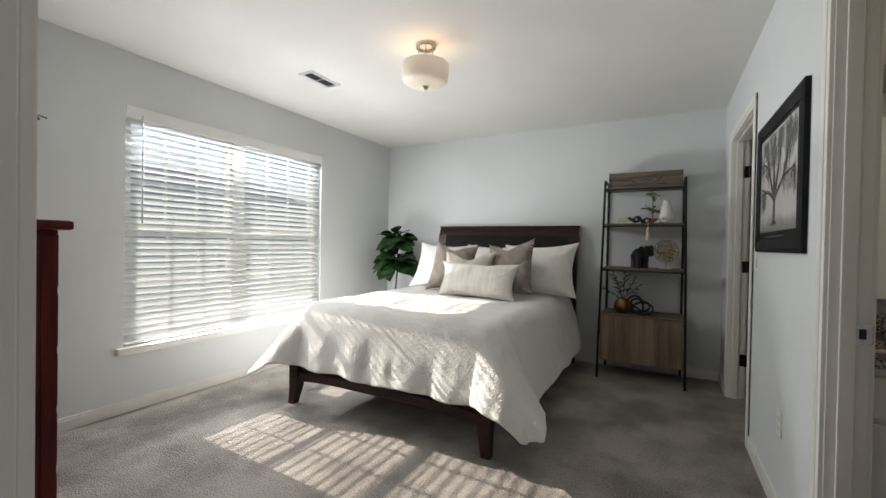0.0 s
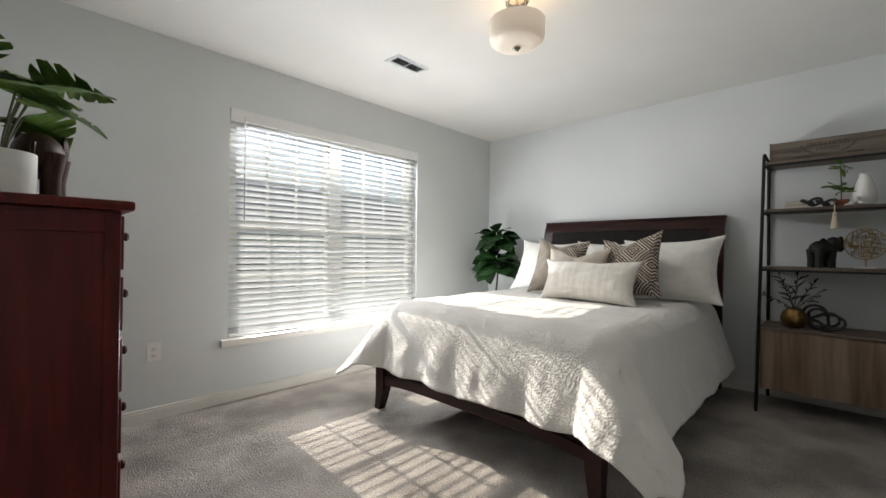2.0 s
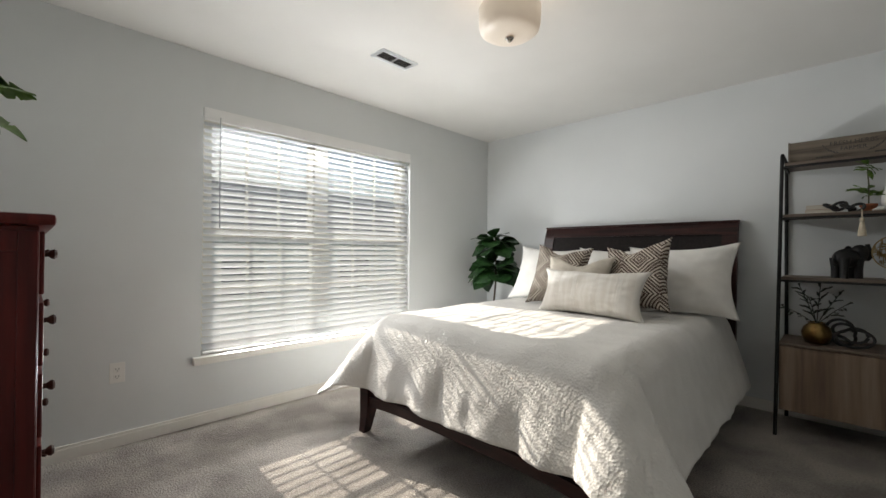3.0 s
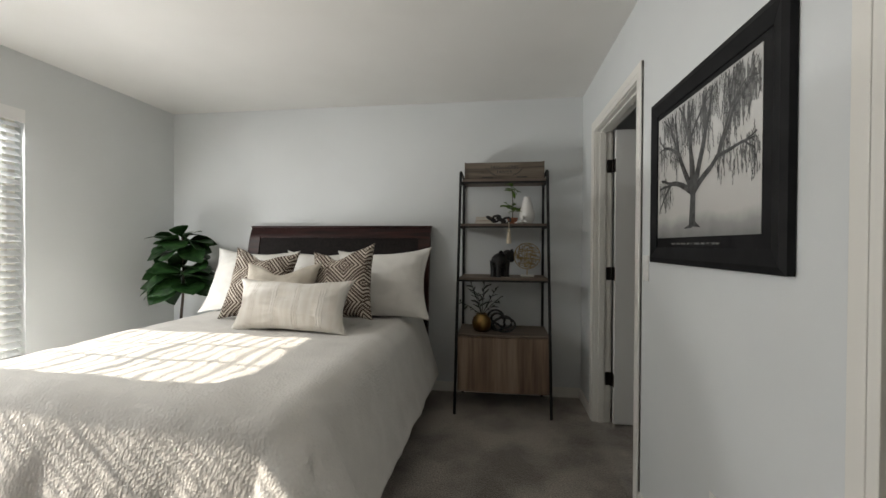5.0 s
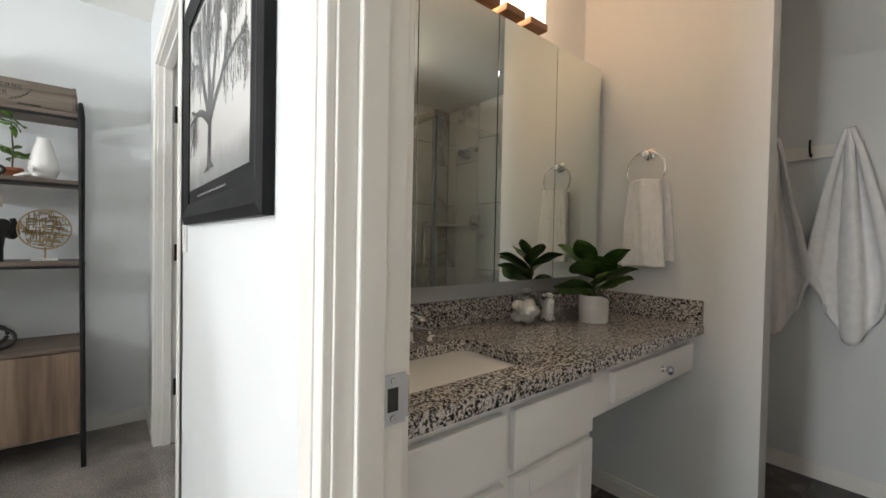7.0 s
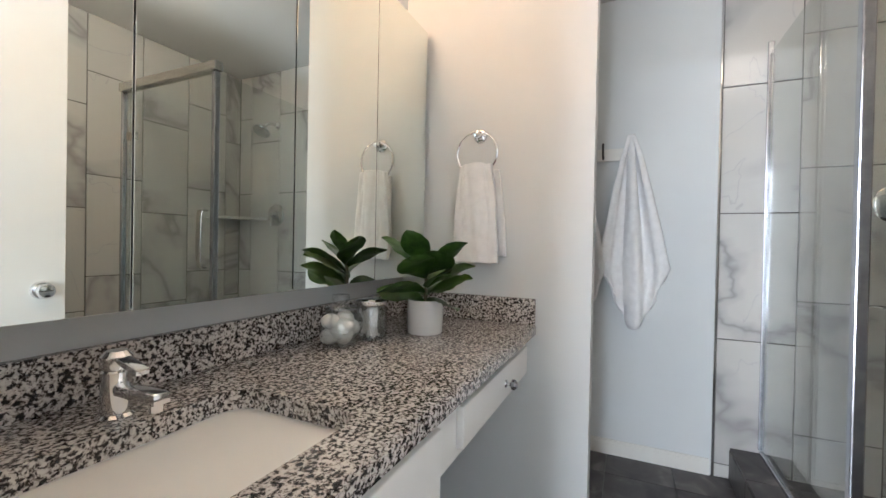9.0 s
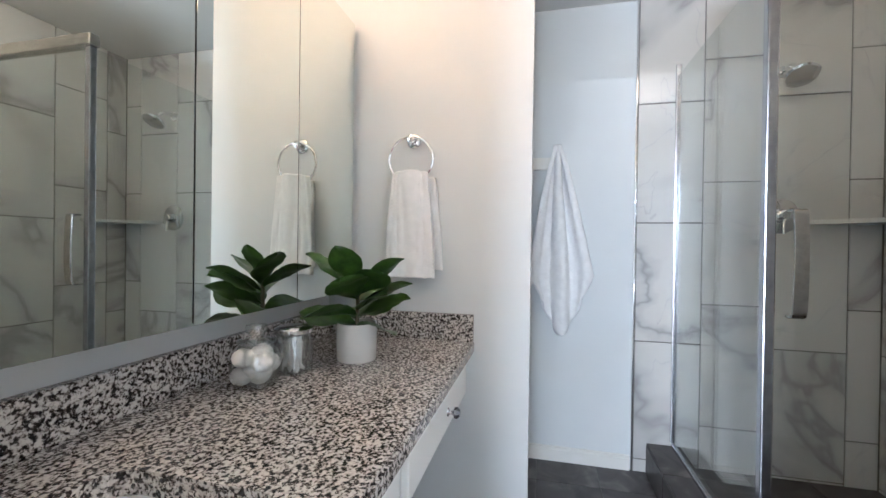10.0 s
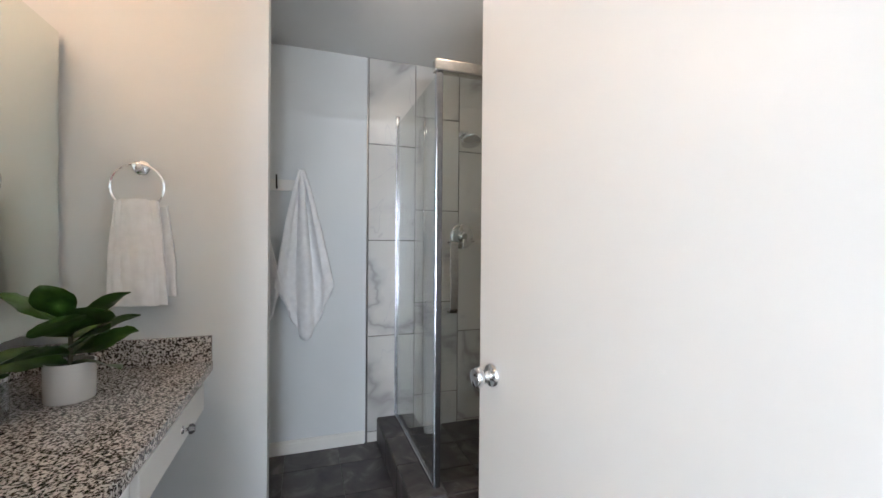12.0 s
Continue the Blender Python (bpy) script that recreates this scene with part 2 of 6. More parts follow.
def slat_material():
    m, n, l, b = shader("blind_slat_white", 0.75, 0, 0.15)
    t = tex(n, l, "ShaderNodeTexNoise", 3, 4)
    r = ramp(n, ((0.35, (0.82, 0.825, 0.83)), (0.65, (0.86, 0.865, 0.87))))
    tr, mx = n.new("ShaderNodeBsdfTranslucent"), n.new("ShaderNodeMixShader")
    tr.inputs[0].default_value, mx.inputs[0].default_value = (0.93, 0.945, 0.96, 1), 0.82
    l.new(t.outputs["Fac"], r.inputs[0]), l.new(r.outputs[0], b.inputs["Base Color"])
    l.new(b.outputs[0], mx.inputs[1]), l.new(tr.outputs[0], mx.inputs[2]), l.new(mx.outputs[0], n["Material Output"].inputs[0])
    return m


MAT = {
    "wall": noisy("pale_grey_paint", (0.655, 0.675, 0.675), (0.68, 0.7, 0.7), 2, 0.75, grain=0.12, grain_scale=160, spec=0.3),
    "ceiling": noisy("ceiling_white", (0.74, 0.73, 0.7), (0.77, 0.76, 0.73), 2, 0.9, grain=0.2, grain_scale=220, spec=0.2),
    "trim": noisy("white_trim_paint", (0.74, 0.72, 0.67), (0.78, 0.765, 0.72), 5, 0.35, grain=0.08, grain_scale=40, stretch=(1, 1, 0.05)),
    "door": noisy("white_door_paint", (0.77, 0.765, 0.74), (0.8, 0.795, 0.77), 1.4, 0.4, grain=0.06, grain_scale=90),
    "vinyl": noisy("white_vinyl", (0.72, 0.7, 0.63), (0.78, 0.76, 0.7), 4, 0.4),
    "slat": slat_material(),
    "plastic": noisy("blind_slat_white", (0.78, 0.78, 0.77), (0.83, 0.83, 0.82), 3, 0.45),
    "carpet": carpet_material(),
    "granite": granite_material(),
    "marble": marble_material(),
    "slate": slate_material(),
    "grout": noisy("dark_grout", (0.13, 0.12, 0.11), (0.2, 0.19, 0.18), 40, 0.95),
    "quilt": quilt_material(),
    "cotton": noisy("white_cotton", (0.72, 0.7, 0.66), (0.77, 0.75, 0.71), 12, 0.95, grain=0.3, grain_scale=500, spec=0.15),
    "terry": noisy("white_terry", (0.8, 0.795, 0.79), (0.86, 0.855, 0.85), 30, 1.0, grain=0.4, grain_scale=420, spec=0.05),
    "weave": woven_material(),
    "beige": noisy("beige_linen", (0.5, 0.45, 0.38), (0.6, 0.55, 0.47), 14, 0.95, grain=0.6, grain_scale=350, spec=0.1),
    "cream": stripe_material(),
    "mahogany": wood("dark_mahogany", (0.012, 0.004, 0.004), (0.04, 0.011, 0.009), 4, 0.35, 0, 0.25),
    "cherry": wood("red_cherry", (0.055, 0.006, 0.005), (0.1, 0.011, 0.008), 3, 0.35, 2, 0.25),
    "leather": noisy("black_leather", (0.012, 0.009, 0.009), (0.02, 0.015, 0.014), 60, 0.6, spec=0.15, grain=0.4, grain_scale=200),
    "black": noisy("black_metal", (0.012, 0.012, 0.012), (0.022, 0.021, 0.021), 20, 0.6, spec=0.2),
    "frame": noisy("black_frame", (0.01, 0.01, 0.011), (0.017, 0.017, 0.018), 8, 0.55, spec=0.12, grain=0.1, grain_scale=60),
    "oak": planks_material(),
    "shelf": wood("weathered_shelf", (0.09, 0.065, 0.05), (0.17, 0.13, 0.1), 2, 0.6, 0),
    "crate": wood("weathered_crate", (0.055, 0.042, 0.032), (0.21, 0.17, 0.13), 2.4, 0.8, 0, bumpy=0.5),
    "ink": noisy("faded_ink", (0.025, 0.025, 0.025), (0.06, 0.055, 0.05), 60, 0.8),
    "chrome": noisy("chrome", (0.78, 0.78, 0.79), (0.85, 0.85, 0.86), 3, 0.07, 1.0),
    "nickel": noisy("brushed_nickel", (0.58, 0.55, 0.5), (0.68, 0.65, 0.6), 60, 0.24, 1.0),
    "alu": noisy("polished_aluminium", (0.46, 0.47, 0.5), (0.55, 0.56, 0.59), 30, 0.22, 1.0),
    "bronze": noisy("dark_bronze", (0.02, 0.017, 0.015), (0.035, 0.03, 0.027), 20, 0.4, 0.8),
    "copper": noisy("copper_wood", (0.3, 0.15, 0.075), (0.42, 0.22, 0.12), 8, 0.4, 0.2, stretch=(0.3, 4, 4)),
    "brass": noisy("aged_brass", (0.16, 0.085, 0.03), (0.38, 0.25, 0.09), 14, 0.3, 1.0),
    "gold": noisy("gold_wire", (0.4, 0.28, 0.13), (0.55, 0.42, 0.22), 20, 0.35, 1.0),
    "ceramic": noisy("white_ceramic", (0.76, 0.75, 0.73), (0.8, 0.79, 0.77), 3, 0.25),
    "matte_white": noisy("matte_white_pot", (0.7, 0.685, 0.65), (0.76, 0.745, 0.71), 20, 0.6, grain=0.1, grain_scale=90),
    "basin": noisy("basin_white", (0.8, 0.79, 0.77), (0.83, 0.82, 0.8), 2, 0.12),
    "terracotta": noisy("terracotta", (0.34, 0.11, 0.05), (0.42, 0.15, 0.075), 20, 0.8),
    "matte_black": noisy("matte_black", (0.008, 0.008, 0.009), (0.018, 0.017, 0.017), 25, 0.5, grain=0.2),
    "elephant_wood": wood("carved_wood", (0.02, 0.008, 0.005), (0.06, 0.024, 0.015), 5, 0.5, 2, 0.2),
    "leaf": noisy("leaf_green", (0.055, 0.12, 0.016), (0.12, 0.21, 0.04), 22, 0.38, spec=0.45),
    "leaf_dark": noisy("leaf_deep_green", (0.02, 0.058, 0.009), (0.06, 0.13, 0.022), 20, 0.33, spec=0.5),
    "leaf_fig": noisy("fig_leaf_green", (0.008, 0.032, 0.008), (0.024, 0.072, 0.018), 20, 0.42, spec=0.35),
    "leaf_black": noisy("dried_dark_leaf", (0.012, 0.018, 0.012), (0.03, 0.04, 0.025), 30, 0.6),
    "stem": noisy("stem", (0.06, 0.07, 0.03), (0.11, 0.1, 0.06), 30, 0.6),
    "bark": noisy("bark", (0.03, 0.02, 0.014), (0.07, 0.05, 0.036), 40, 0.85, grain=0.5),
    "soil": noisy("soil", (0.02, 0.013, 0.009), (0.06, 0.04, 0.028), 80, 1.0, grain=0.9, grain_scale=120),
    "book": noisy("book_cloth", (0.5, 0.4, 0.32), (0.6, 0.5, 0.42), 20, 0.8),
    "paper": noisy("paper", (0.6, 0.57, 0.5), (0.68, 0.65, 0.58), 200, 0.9, stretch=(0.02, 0.02, 1)),
    "rope": noisy("cream_yarn", (0.55, 0.47, 0.35), (0.68, 0.6, 0.47), 60, 0.95, grain=0.6),
    "print": print_material(),
    "tree_ink": noisy("print_ink", (0.05, 0.05, 0.05), (0.1, 0.1, 0.1), 30, 0.25),
    "leaf_ink": noisy("print_grey_ink", (0.05, 0.05, 0.05), (0.22, 0.22, 0.215), 60, 0.25),
    "plate": noisy("outlet_white", (0.78, 0.77, 0.74), (0.8, 0.79, 0.76), 5, 0.35),
    # near-black for the shade inside openings; also backs the mirror doors
    "slot": noisy("slot_dark", (0.02, 0.02, 0.02), (0.03, 0.03, 0.03), 5, 0.6),
    "mirror": noisy("mirror_silver", (0.83, 0.87, 0.83), (0.84, 0.88, 0.84), 1, 0.0, 1.0),
    "glass": thin_glass("clear_glass", (0.97, 0.98, 0.97)),
    "shower_glass": thin_glass("shower_glass", (0.94, 0.96, 0.95), 1.5),
    "jar_glass": thin_glass("jar_glass", (0.955, 0.97, 0.97), 2.3),
    "shade": glow("lit_frosted_shade", (1.0, 0.74, 0.5), 0.09, (0.75, 0.7, 0.63)),
    "block": glow("lit_glass_block", (1.0, 0.82, 0.6), 0.9),
    "warm_block": glow("warm_lit_glass", (1.0, 0.55, 0.2), 0.22),
    "swab": noisy("cotton_wool", (0.75, 0.73, 0.7), (0.82, 0.8, 0.77), 60, 1.0, grain=0.5),
    "siding": noisy("grey_blue_siding", (0.74, 0.78, 0.84), (0.8, 0.84, 0.88), 3, 0.7, stretch=(1, 1, 12)),
    "roof": noisy("asphalt_shingle", (0.4, 0.4, 0.42), (0.5, 0.49, 0.5), 14, 0.9, grain=0.5, grain_scale=30),
    "dark_glass": noisy("far_window_glass", (0.2, 0.22, 0.25), (0.26, 0.28, 0.31), 2, 0.05),
    "grass": noisy("lawn", (0.05, 0.08, 0.025), (0.11, 0.14, 0.05), 3, 1.0, grain=0.8, grain_scale=40),
}


# ---- mesh helpers ----
def cuboid(bm, x0, y0, z0, x1, y1, z1, bevel=0.0, m=None):
    v = [bm.verts.new(p) for p in ((x0, y0, z0), (x1, y0, z0), (x1, y1, z0), (x0, y1, z0), (x0, y0, z1), (x1, y0, z1), (x1, y1, z1), (x0, y1, z1))]
    if m is not None:
        for q in v:
            q.co = m @ q.co
    f = [bm.faces.new([v[i] for i in q]) for q in ((3, 2, 1, 0), (4, 5, 6, 7), (0, 1, 5, 4), (1, 2, 6, 5), (2, 3, 7, 6), (3, 0, 4, 7))]
    if bevel:
        bmesh.ops.bevel(bm, geom=list({e for q in f for e in q.edges}), offset=bevel, segments=2, affect="EDGES", profile=0.6)
    return bm


def box(*a, bevel=0.0, m=None):
    return cuboid(bmesh.new(), *a, bevel=bevel, m=m)


def lathe(profile, at=(0, 0, 0), n=32, bm=None, m=None):
    """Turns (radius, height) pairs round an upright axis."""
    bm = bm or bmesh.new()
    rings = []
    for r, z in profile:
        ring = []
        for i in range(n):
            a = 2 * math.pi * i / n
            p = Vector((r * math.cos(a), r * math.sin(a), z))
            p = (m @ p) if m is not None else p
            ring.append(bm.verts.new(p + Vector(at)))
        rings.append(ring)
    for a, b in zip(rings, rings[1:]):
        for i in range(n):
            bm.faces.new((a[i], a[(i + 1) % n], b[(i + 1) % n], b[i]))
    for ring, flip in ((rings[0], True), (rings[-1], False)):
        bm.faces.new(ring[::-1] if flip else ring)
    return bm


def tube(path, radius, n=8, bm=None, closed=False):
    """A round bar along the path; radius may be a list."""
    bm = bm or bmesh.new()
    path = [Vector(p) for p in path]
    k = len(path)
    rad = radius if isinstance(radius, (list, tuple)) else [radius] * k
    rings, side = [], None
    for i, p in enumerate(path):
        d = (path[(i + 1) % k] - path[i - 1]) if closed else (path[min(i + 1, k - 1)] - path[max(i - 1, 0)])
        d.normalize()
        if side is None:
            side = d.cross(Vector((0, 0, 1)))
            if side.length < 0.1:
                side = d.cross(Vector((0, 1, 0)))
        side = (side - d * side.dot(d)).normalized()
        up = d.cross(side)
        rings.append([bm.verts.new(p + rad[i] * (side * math.cos(2 * math.pi * j / n) + up * math.sin(2 * math.pi * j / n))) for j in range(n)])
    pairs = list(zip(rings, rings[1:])) + ([(rings[-1], rings[0])] if closed else [])
    for a, b in pairs:
        for j in range(n):
            bm.faces.new((a[j], a[(j + 1) % n], b[(j + 1) % n], b[j]))
    if not closed:
        bm.faces.new(rings[0][::-1]), bm.faces.new(rings[-1])
    return bm


def curve_points(pts, steps=8, closed=False):
    """Catmull-Rom through the points."""
    pts = [Vector(p) for p in pts]
    k, out = len(pts), []
    for i in range(k if closed else k - 1):
        a, b, c, d = ((pts[(i - 1) % k], pts[i], pts[(i + 1) % k], pts[(i + 2) % k]) if closed
                      else (pts[max(i - 1, 0)], pts[i], pts[i + 1], pts[min(i + 2, k - 1)]))
        for s in range(steps):
            t = s / steps
            out.append(0.5 * ((2 * b) + (c - a) * t + (2 * a - 5 * b + 4 * c - d) * t * t + (3 * b - a - 3 * c + d) * t ** 3))
    if not closed:
        out.append(pts[-1])
    return out


def prism(outline, z0, z1, bm=None, m=None):
    """A flat outline given thickness along its own z."""
    bm = bm or bmesh.new()
    m = m if m is not None else Matrix()
    lo, hi = [bm.verts.new(m @ Vector((x, y, z0))) for x, y in outline], [bm.verts.new(m @ Vector((x, y, z1))) for x, y in outline]
    k = len(outline)
    bm.faces.new(lo[::-1]), bm.faces.new(hi)
    for i in range(k):
        bm.faces.new((lo[i], lo[(i + 1) % k], hi[(i + 1) % k], hi[i]))
    return bm


def ball(bm, at, r, squash=(1, 1, 1), seg=14, m=None):
    mm = Matrix.Translation(at) @ (m if m is not None else Matrix()) @ Matrix.Diagonal((r * squash[0], r * squash[1], r * squash[2], 1))
    bmesh.ops.create_uvsphere(bm, u_segments=seg, v_segments=max(6, seg * 2 // 3), radius=1, matrix=mm)
    return bm


def part(name, bm, material, parent=None, label="", smooth=False):
    me = bpy.data.meshes.new(name)
    bmesh.ops.recalc_face_normals(bm, faces=bm.faces)
    bm.to_mesh(me)
    bm.free()
    me.materials.append(MAT[material])
    if smooth:
        me.shade_smooth()
        me.set_sharp_from_angle(angle=radians(40))
    ob = new(name, me)
    if parent is not None:
        ob.parent = parent
        if parent.parent is None:
            ob.matrix_parent_inverse = parent.matrix_basis.inverted()
    return tagged(ob, label)


def empty(name, at, label, category, group="", turn=0):
    ob = new(name)
    ob.empty_display_size = 0.05
    ob.matrix_basis = pose(*at, 0, 0, turn)
    return tagged(ob, label, category, group)


def structure(name, bm, material, label, category):
    return tagged(part(name, bm, material), label, category, kind="structure")


# ---- the shell ----
WX, BY, PX, CEIL = -3.195, 4.395, 0.478, 2.44
structure("floor", box(WX - 0.16, -1.8, -0.1, 0.545, BY + 0.12, 0), "carpet", "grey-beige cut pile carpet with footprints in it", "carpet")
structure("closet_floor", box(0.545, 2.5, -0.1, 2.0, BY + 0.12, -0.003), "carpet", "grey-beige carpet inside the closet", "carpet")
bath_floor = structure("bath_floor", box(0.545, 0.0, -0.1, 3.1, 2.5, -0.006), "grout", "dark slate-look tile floor of the bathroom", "floor")
structure("ceiling", box(WX - 0.16, -1.8, CEIL, 3.2, BY + 0.12, CEIL + 0.1), "ceiling", "flat white painted ceiling", "ceiling")

b = box(WX - 0.16, -1.8, 0, WX, 1.40, CEIL)
cuboid(b, WX - 0.16, 3.19, 0, WX, BY + 0.12, CEIL)
cuboid(b, WX - 0.16, 1.40, 0, WX, 3.19, 0.425)
cuboid(b, WX - 0.16, 1.40, 2.085, WX, 3.19, CEIL)
structure("wall_window", b, "wall", "pale grey painted wall around the wide window", "wall")
structure("wall_head", box(WX, BY, 0, 2.0, BY + 0.12, CEIL), "wall", "pale grey painted wall behind the bed", "wall")
b = box(PX, 0.03, 0, 0.582, 0.925, CEIL)
cuboid(b, PX, 1.775, 0, 0.582, 3.045, CEIL)
cuboid(b, PX, 3.955, 0, 0.582, BY, CEIL)
cuboid(b, PX, 0.925, 2.05, 0.582, 1.775, CEIL)
cuboid(b, PX, 3.045, 2.05, 0.582, 3.955, CEIL)
structure("wall_picture", b, "wall", "pale grey painted wall with two doorways and a framed print", "wall")
b = box(WX, 0.03, 0, -0.52, 0.14, CEIL)
cuboid(b, 0.36, 0.03, 0, PX, 0.14, CEIL)
cuboid(b, -0.52, 0.03, 2.05, 0.36, 0.14, CEIL)
structure("wall_entry", b, "wall", "pale grey painted wall with the entrance doorway", "wall")
b = box(WX, -1.8, 0, PX + 0.11, -1.7, CEIL)
cuboid(b, PX, -1.7, 0, 0.582, 0.03, CEIL)
structure("wall_hall", b, "wall", "plain pale grey hall wall", "wall")
b = box(0.582, 2.41, 0, 2.97, 2.52, CEIL)
structure("wall_vanity", b, "wall", "pale grey painted wall behind the vanity", "wall")
structure("wall_towel_ring", box(2.055, 1.678, 0, 2.155, 2.41, CEIL), "wall", "pale grey painted end wall beside the vanity", "wall")
shower_wall = structure("wall_shower", box(2.97, 0.0, 0, 3.09, 2.52, CEIL), "wall", "pale grey wall tiled in marble inside the shower", "wall")
side_wall = structure("wall_bath_side", box(0.582, 0.0, 0, 2.97, 0.11, CEIL), "wall", "bathroom side wall with marble-look tiles", "wall")
structure("wall_closet", box(1.9, 2.52, 0, 2.0, BY, CEIL), "wall", "plain closet wall", "wall")


def skirting(bm, x0, y0, x1, y1):
    """A run along a wall: a flat board with a thin rounded cap."""
    cuboid(bm, min(x0, x1), min(y0, y1), 0, max(x0, x1), max(y0, y1), 0.062)
    w = 0.003
    if abs(x1 - x0) < abs(y1 - y0):
        s = w if x0 in (WX,) else -w
        a, c = (x0, x1 - w) if x0 == WX else (min(x0, x1) + w, max(x0, x1))
        cuboid(bm, a, min(y0, y1), 0.062, c, max(y0, y1), 0.078)
    else:
        cuboid(bm, min(x0, x1), min(y0, y1) + w, 0.062, max(x0, x1), max(y0, y1), 0.078)


b = bmesh.new()
skirting(b, WX, 0.14, WX + 0.013, BY - 0.013)
structure("baseboard_window", b, "trim", "white painted baseboard under the window wall", "baseboard")
b = bmesh.new()
skirting(b, WX, BY - 0.013, PX, BY)
structure("baseboard_head", b, "trim", "white painted baseboard behind the bed", "baseboard")
b = bmesh.new()
skirting(b, PX - 0.013, 1.84, PX, 2.985)
skirting(b, PX - 0.013, 4.015, PX, BY - 0.013)
structure("baseboard_picture", b, "trim", "white painted baseboard under the framed print", "baseboard")
b = bmesh.new()
skirting(b, 2.957, 1.18, 2.97, 2.41)
skirting(b, 2.042, 1.69, 2.055, 2.41)
structure("baseboard_bath", b, "trim", "white painted baseboard of the bathroom", "baseboard")


def doorway(name, x0, x1, y0, y1, top, label, stop_at):
    """Jambs, stops and moulded casing of an opening in a wall that runs along y."""
    b = bmesh.new()
    cuboid(b, x0, y0 - 0.015, 0, x1, y0, top, 0.002)
    cuboid(b, x0, y1, 0, x1, y1 + 0.015, top, 0.002)
    cuboid(b, x0, y0 - 0.015, top, x1, y1 + 0.015, top + 0.012, 0.002)
    s0, s1 = stop_at
    cuboid(b, s0, y0, 0, s1, y0 + 0.011, top - 0.011, 0.003)
    cuboid(b, s0, y1 - 0.011, 0, s1, y1, top - 0.011, 0.003)
    cuboid(b, s0, y0, top - 0.011, s1, y1, top, 0.003)
    for x, sg in ((x0 + 0.001, -1), (x1 - 0.001, 1)):
        for w0, w1, d in ((0.005, 0.072, 0.0135), (0.03, 0.072, 0.0165)):
            xa, xb = sorted((x, x + sg * d))
            cuboid(b, xa, y0 - w1, 0, xb, y0 - w0, top + w0, 0.004)
            cuboid(b, xa, y1 + w0, 0, xb, y1 + w1, top + w0, 0.003)
            cuboid(b, xa, y0 - w1, top + w0, xb, y1 + w1, top + w1, 0.003)
    return structure(name, b, "trim", label, "door frame")


bath_frame = doorway("door_frame_1", PX, 0.582, 0.94, 1.76, 2.035, "white painted door frame of the bathroom", (0.505, 0.545))
closet_frame = doorway("door_frame_2", PX, 0.582, 3.06, 3.94, 2.035, "white painted door frame of the closet", (0.505, 0.545))
# the entrance opening
b = bmesh.new()
cuboid(b, -0.52, 0.03, 0, -0.505, 0.14, 2.04, 0.002)
cuboid(b, 0.345, 0.03, 0, 0.36, 0.14, 2.04, 0.002)
cuboid(b, -0.505, 0.03, 2.03, 0.345, 0.14, 2.045, 0.002)
cuboid(b, -0.505, 0.06, 0, -0.494, 0.10, 2.02, 0.003)
for ya, yb in ((0.14, 0.155), (0.013, 0.03)):
    cuboid(b, -0.57, ya, 0, -0.512, yb, 2.1, 0.003)
    cuboid(b, 0.352, ya, 0, 0.41, yb, 2.1, 0.003)
    cuboid(b, -0.512, ya, 2.04, 0.352, yb, 2.1, 0.003)
structure("door_frame_3", b, "trim", "white painted door frame of the bedroom entrance", "door frame")


def strike_plate():
    z = 0.92
    t = empty("strike_plate", (0.562, 1.758, z), "satin steel strike plate with two screws on the jamb", "strike plate")
    b = bmesh.new()
    for x0, x1, z0, z1 in ((0.543, 0.553, -0.034, 0.034), (0.57, 0.582, -0.034, 0.034), (0.553, 0.57, -0.034, -0.016), (0.553, 0.57, 0.016, 0.034)):
        cuboid(b, x0, 1.7565, z + z0, x1, 1.7595, z + z1)
    cuboid(b, 0.582, 1.757, z - 0.028, 0.588, 1.763, z + 0.028, 0.0012)
    part("plate", b, "alu", t)
    # dark panel in place of the shade inside the hole
    part("latch_hole", box(0.553, 1.7588, z - 0.016, 0.57, 1.7597, z + 0.016), "slot", t)
    for dz in (-0.025, 0.025):
        part("screw", lathe(((0.0045, 0), (0.004, 0.0015), (0.001, 0.002)), (0.562, 1.7567, z + dz), 12, m=pose(0, 0, 0, 90)), "alu", t, smooth=True)


strike_plate()


def hinge(parent, at, d, material):
    """A butt hinge: two leaves and a knuckle."""
    x, y, z = at
    b = tube([(x, y, z - 0.045), (x, y, z + 0.045)], 0.007, 10)
    cuboid(b, x - 0.035, y + d * 0.004, z - 0.044, x, y + d * 0.007, z + 0.044)
    part("hinge", b, material, parent, "dark metal hinge" if material == "bronze" else "", True)


def bathroom_door():
    t = empty("bathroom_door", (0.62, 1.03, 0.006), "flat white painted bathroom door standing wide open", "door")
    part("slab", box(0.625, 1.012, 0.012, 1.44, 1.047, 2.03, bevel=0.002), "door", t)
    for s, y in ((1, 1.047), (-1, 1.012)):
        m = pose(0, 0, 0, -90 * s)
        b = lathe(((0.033, 0), (0.033, 0.003), (0.028, 0.009), (0.014, 0.011), (0.011, 0.016), (0.011, 0.026), (0.02, 0.031), (0.027, 0.04), (0.0275, 0.048),
                   (0.023, 0.056), (0.012, 0.06), (0.001, 0.061)), (1.372, y, 0.912), 32, m=m)
        part("knob", b, "chrome", t, "polished chrome door knob", True)
    part("latch", box(1.439, 1.02, 0.885, 1.4415, 1.04, 0.94), "nickel", t)
    for z in (0.3, 1.05, 1.8):
        hinge(t, (0.617, 1.006, z), 1, "nickel")
    t.matrix_basis = pose(0.606, 0.972, 0.006, 0, 0, 6)


bathroom_door()


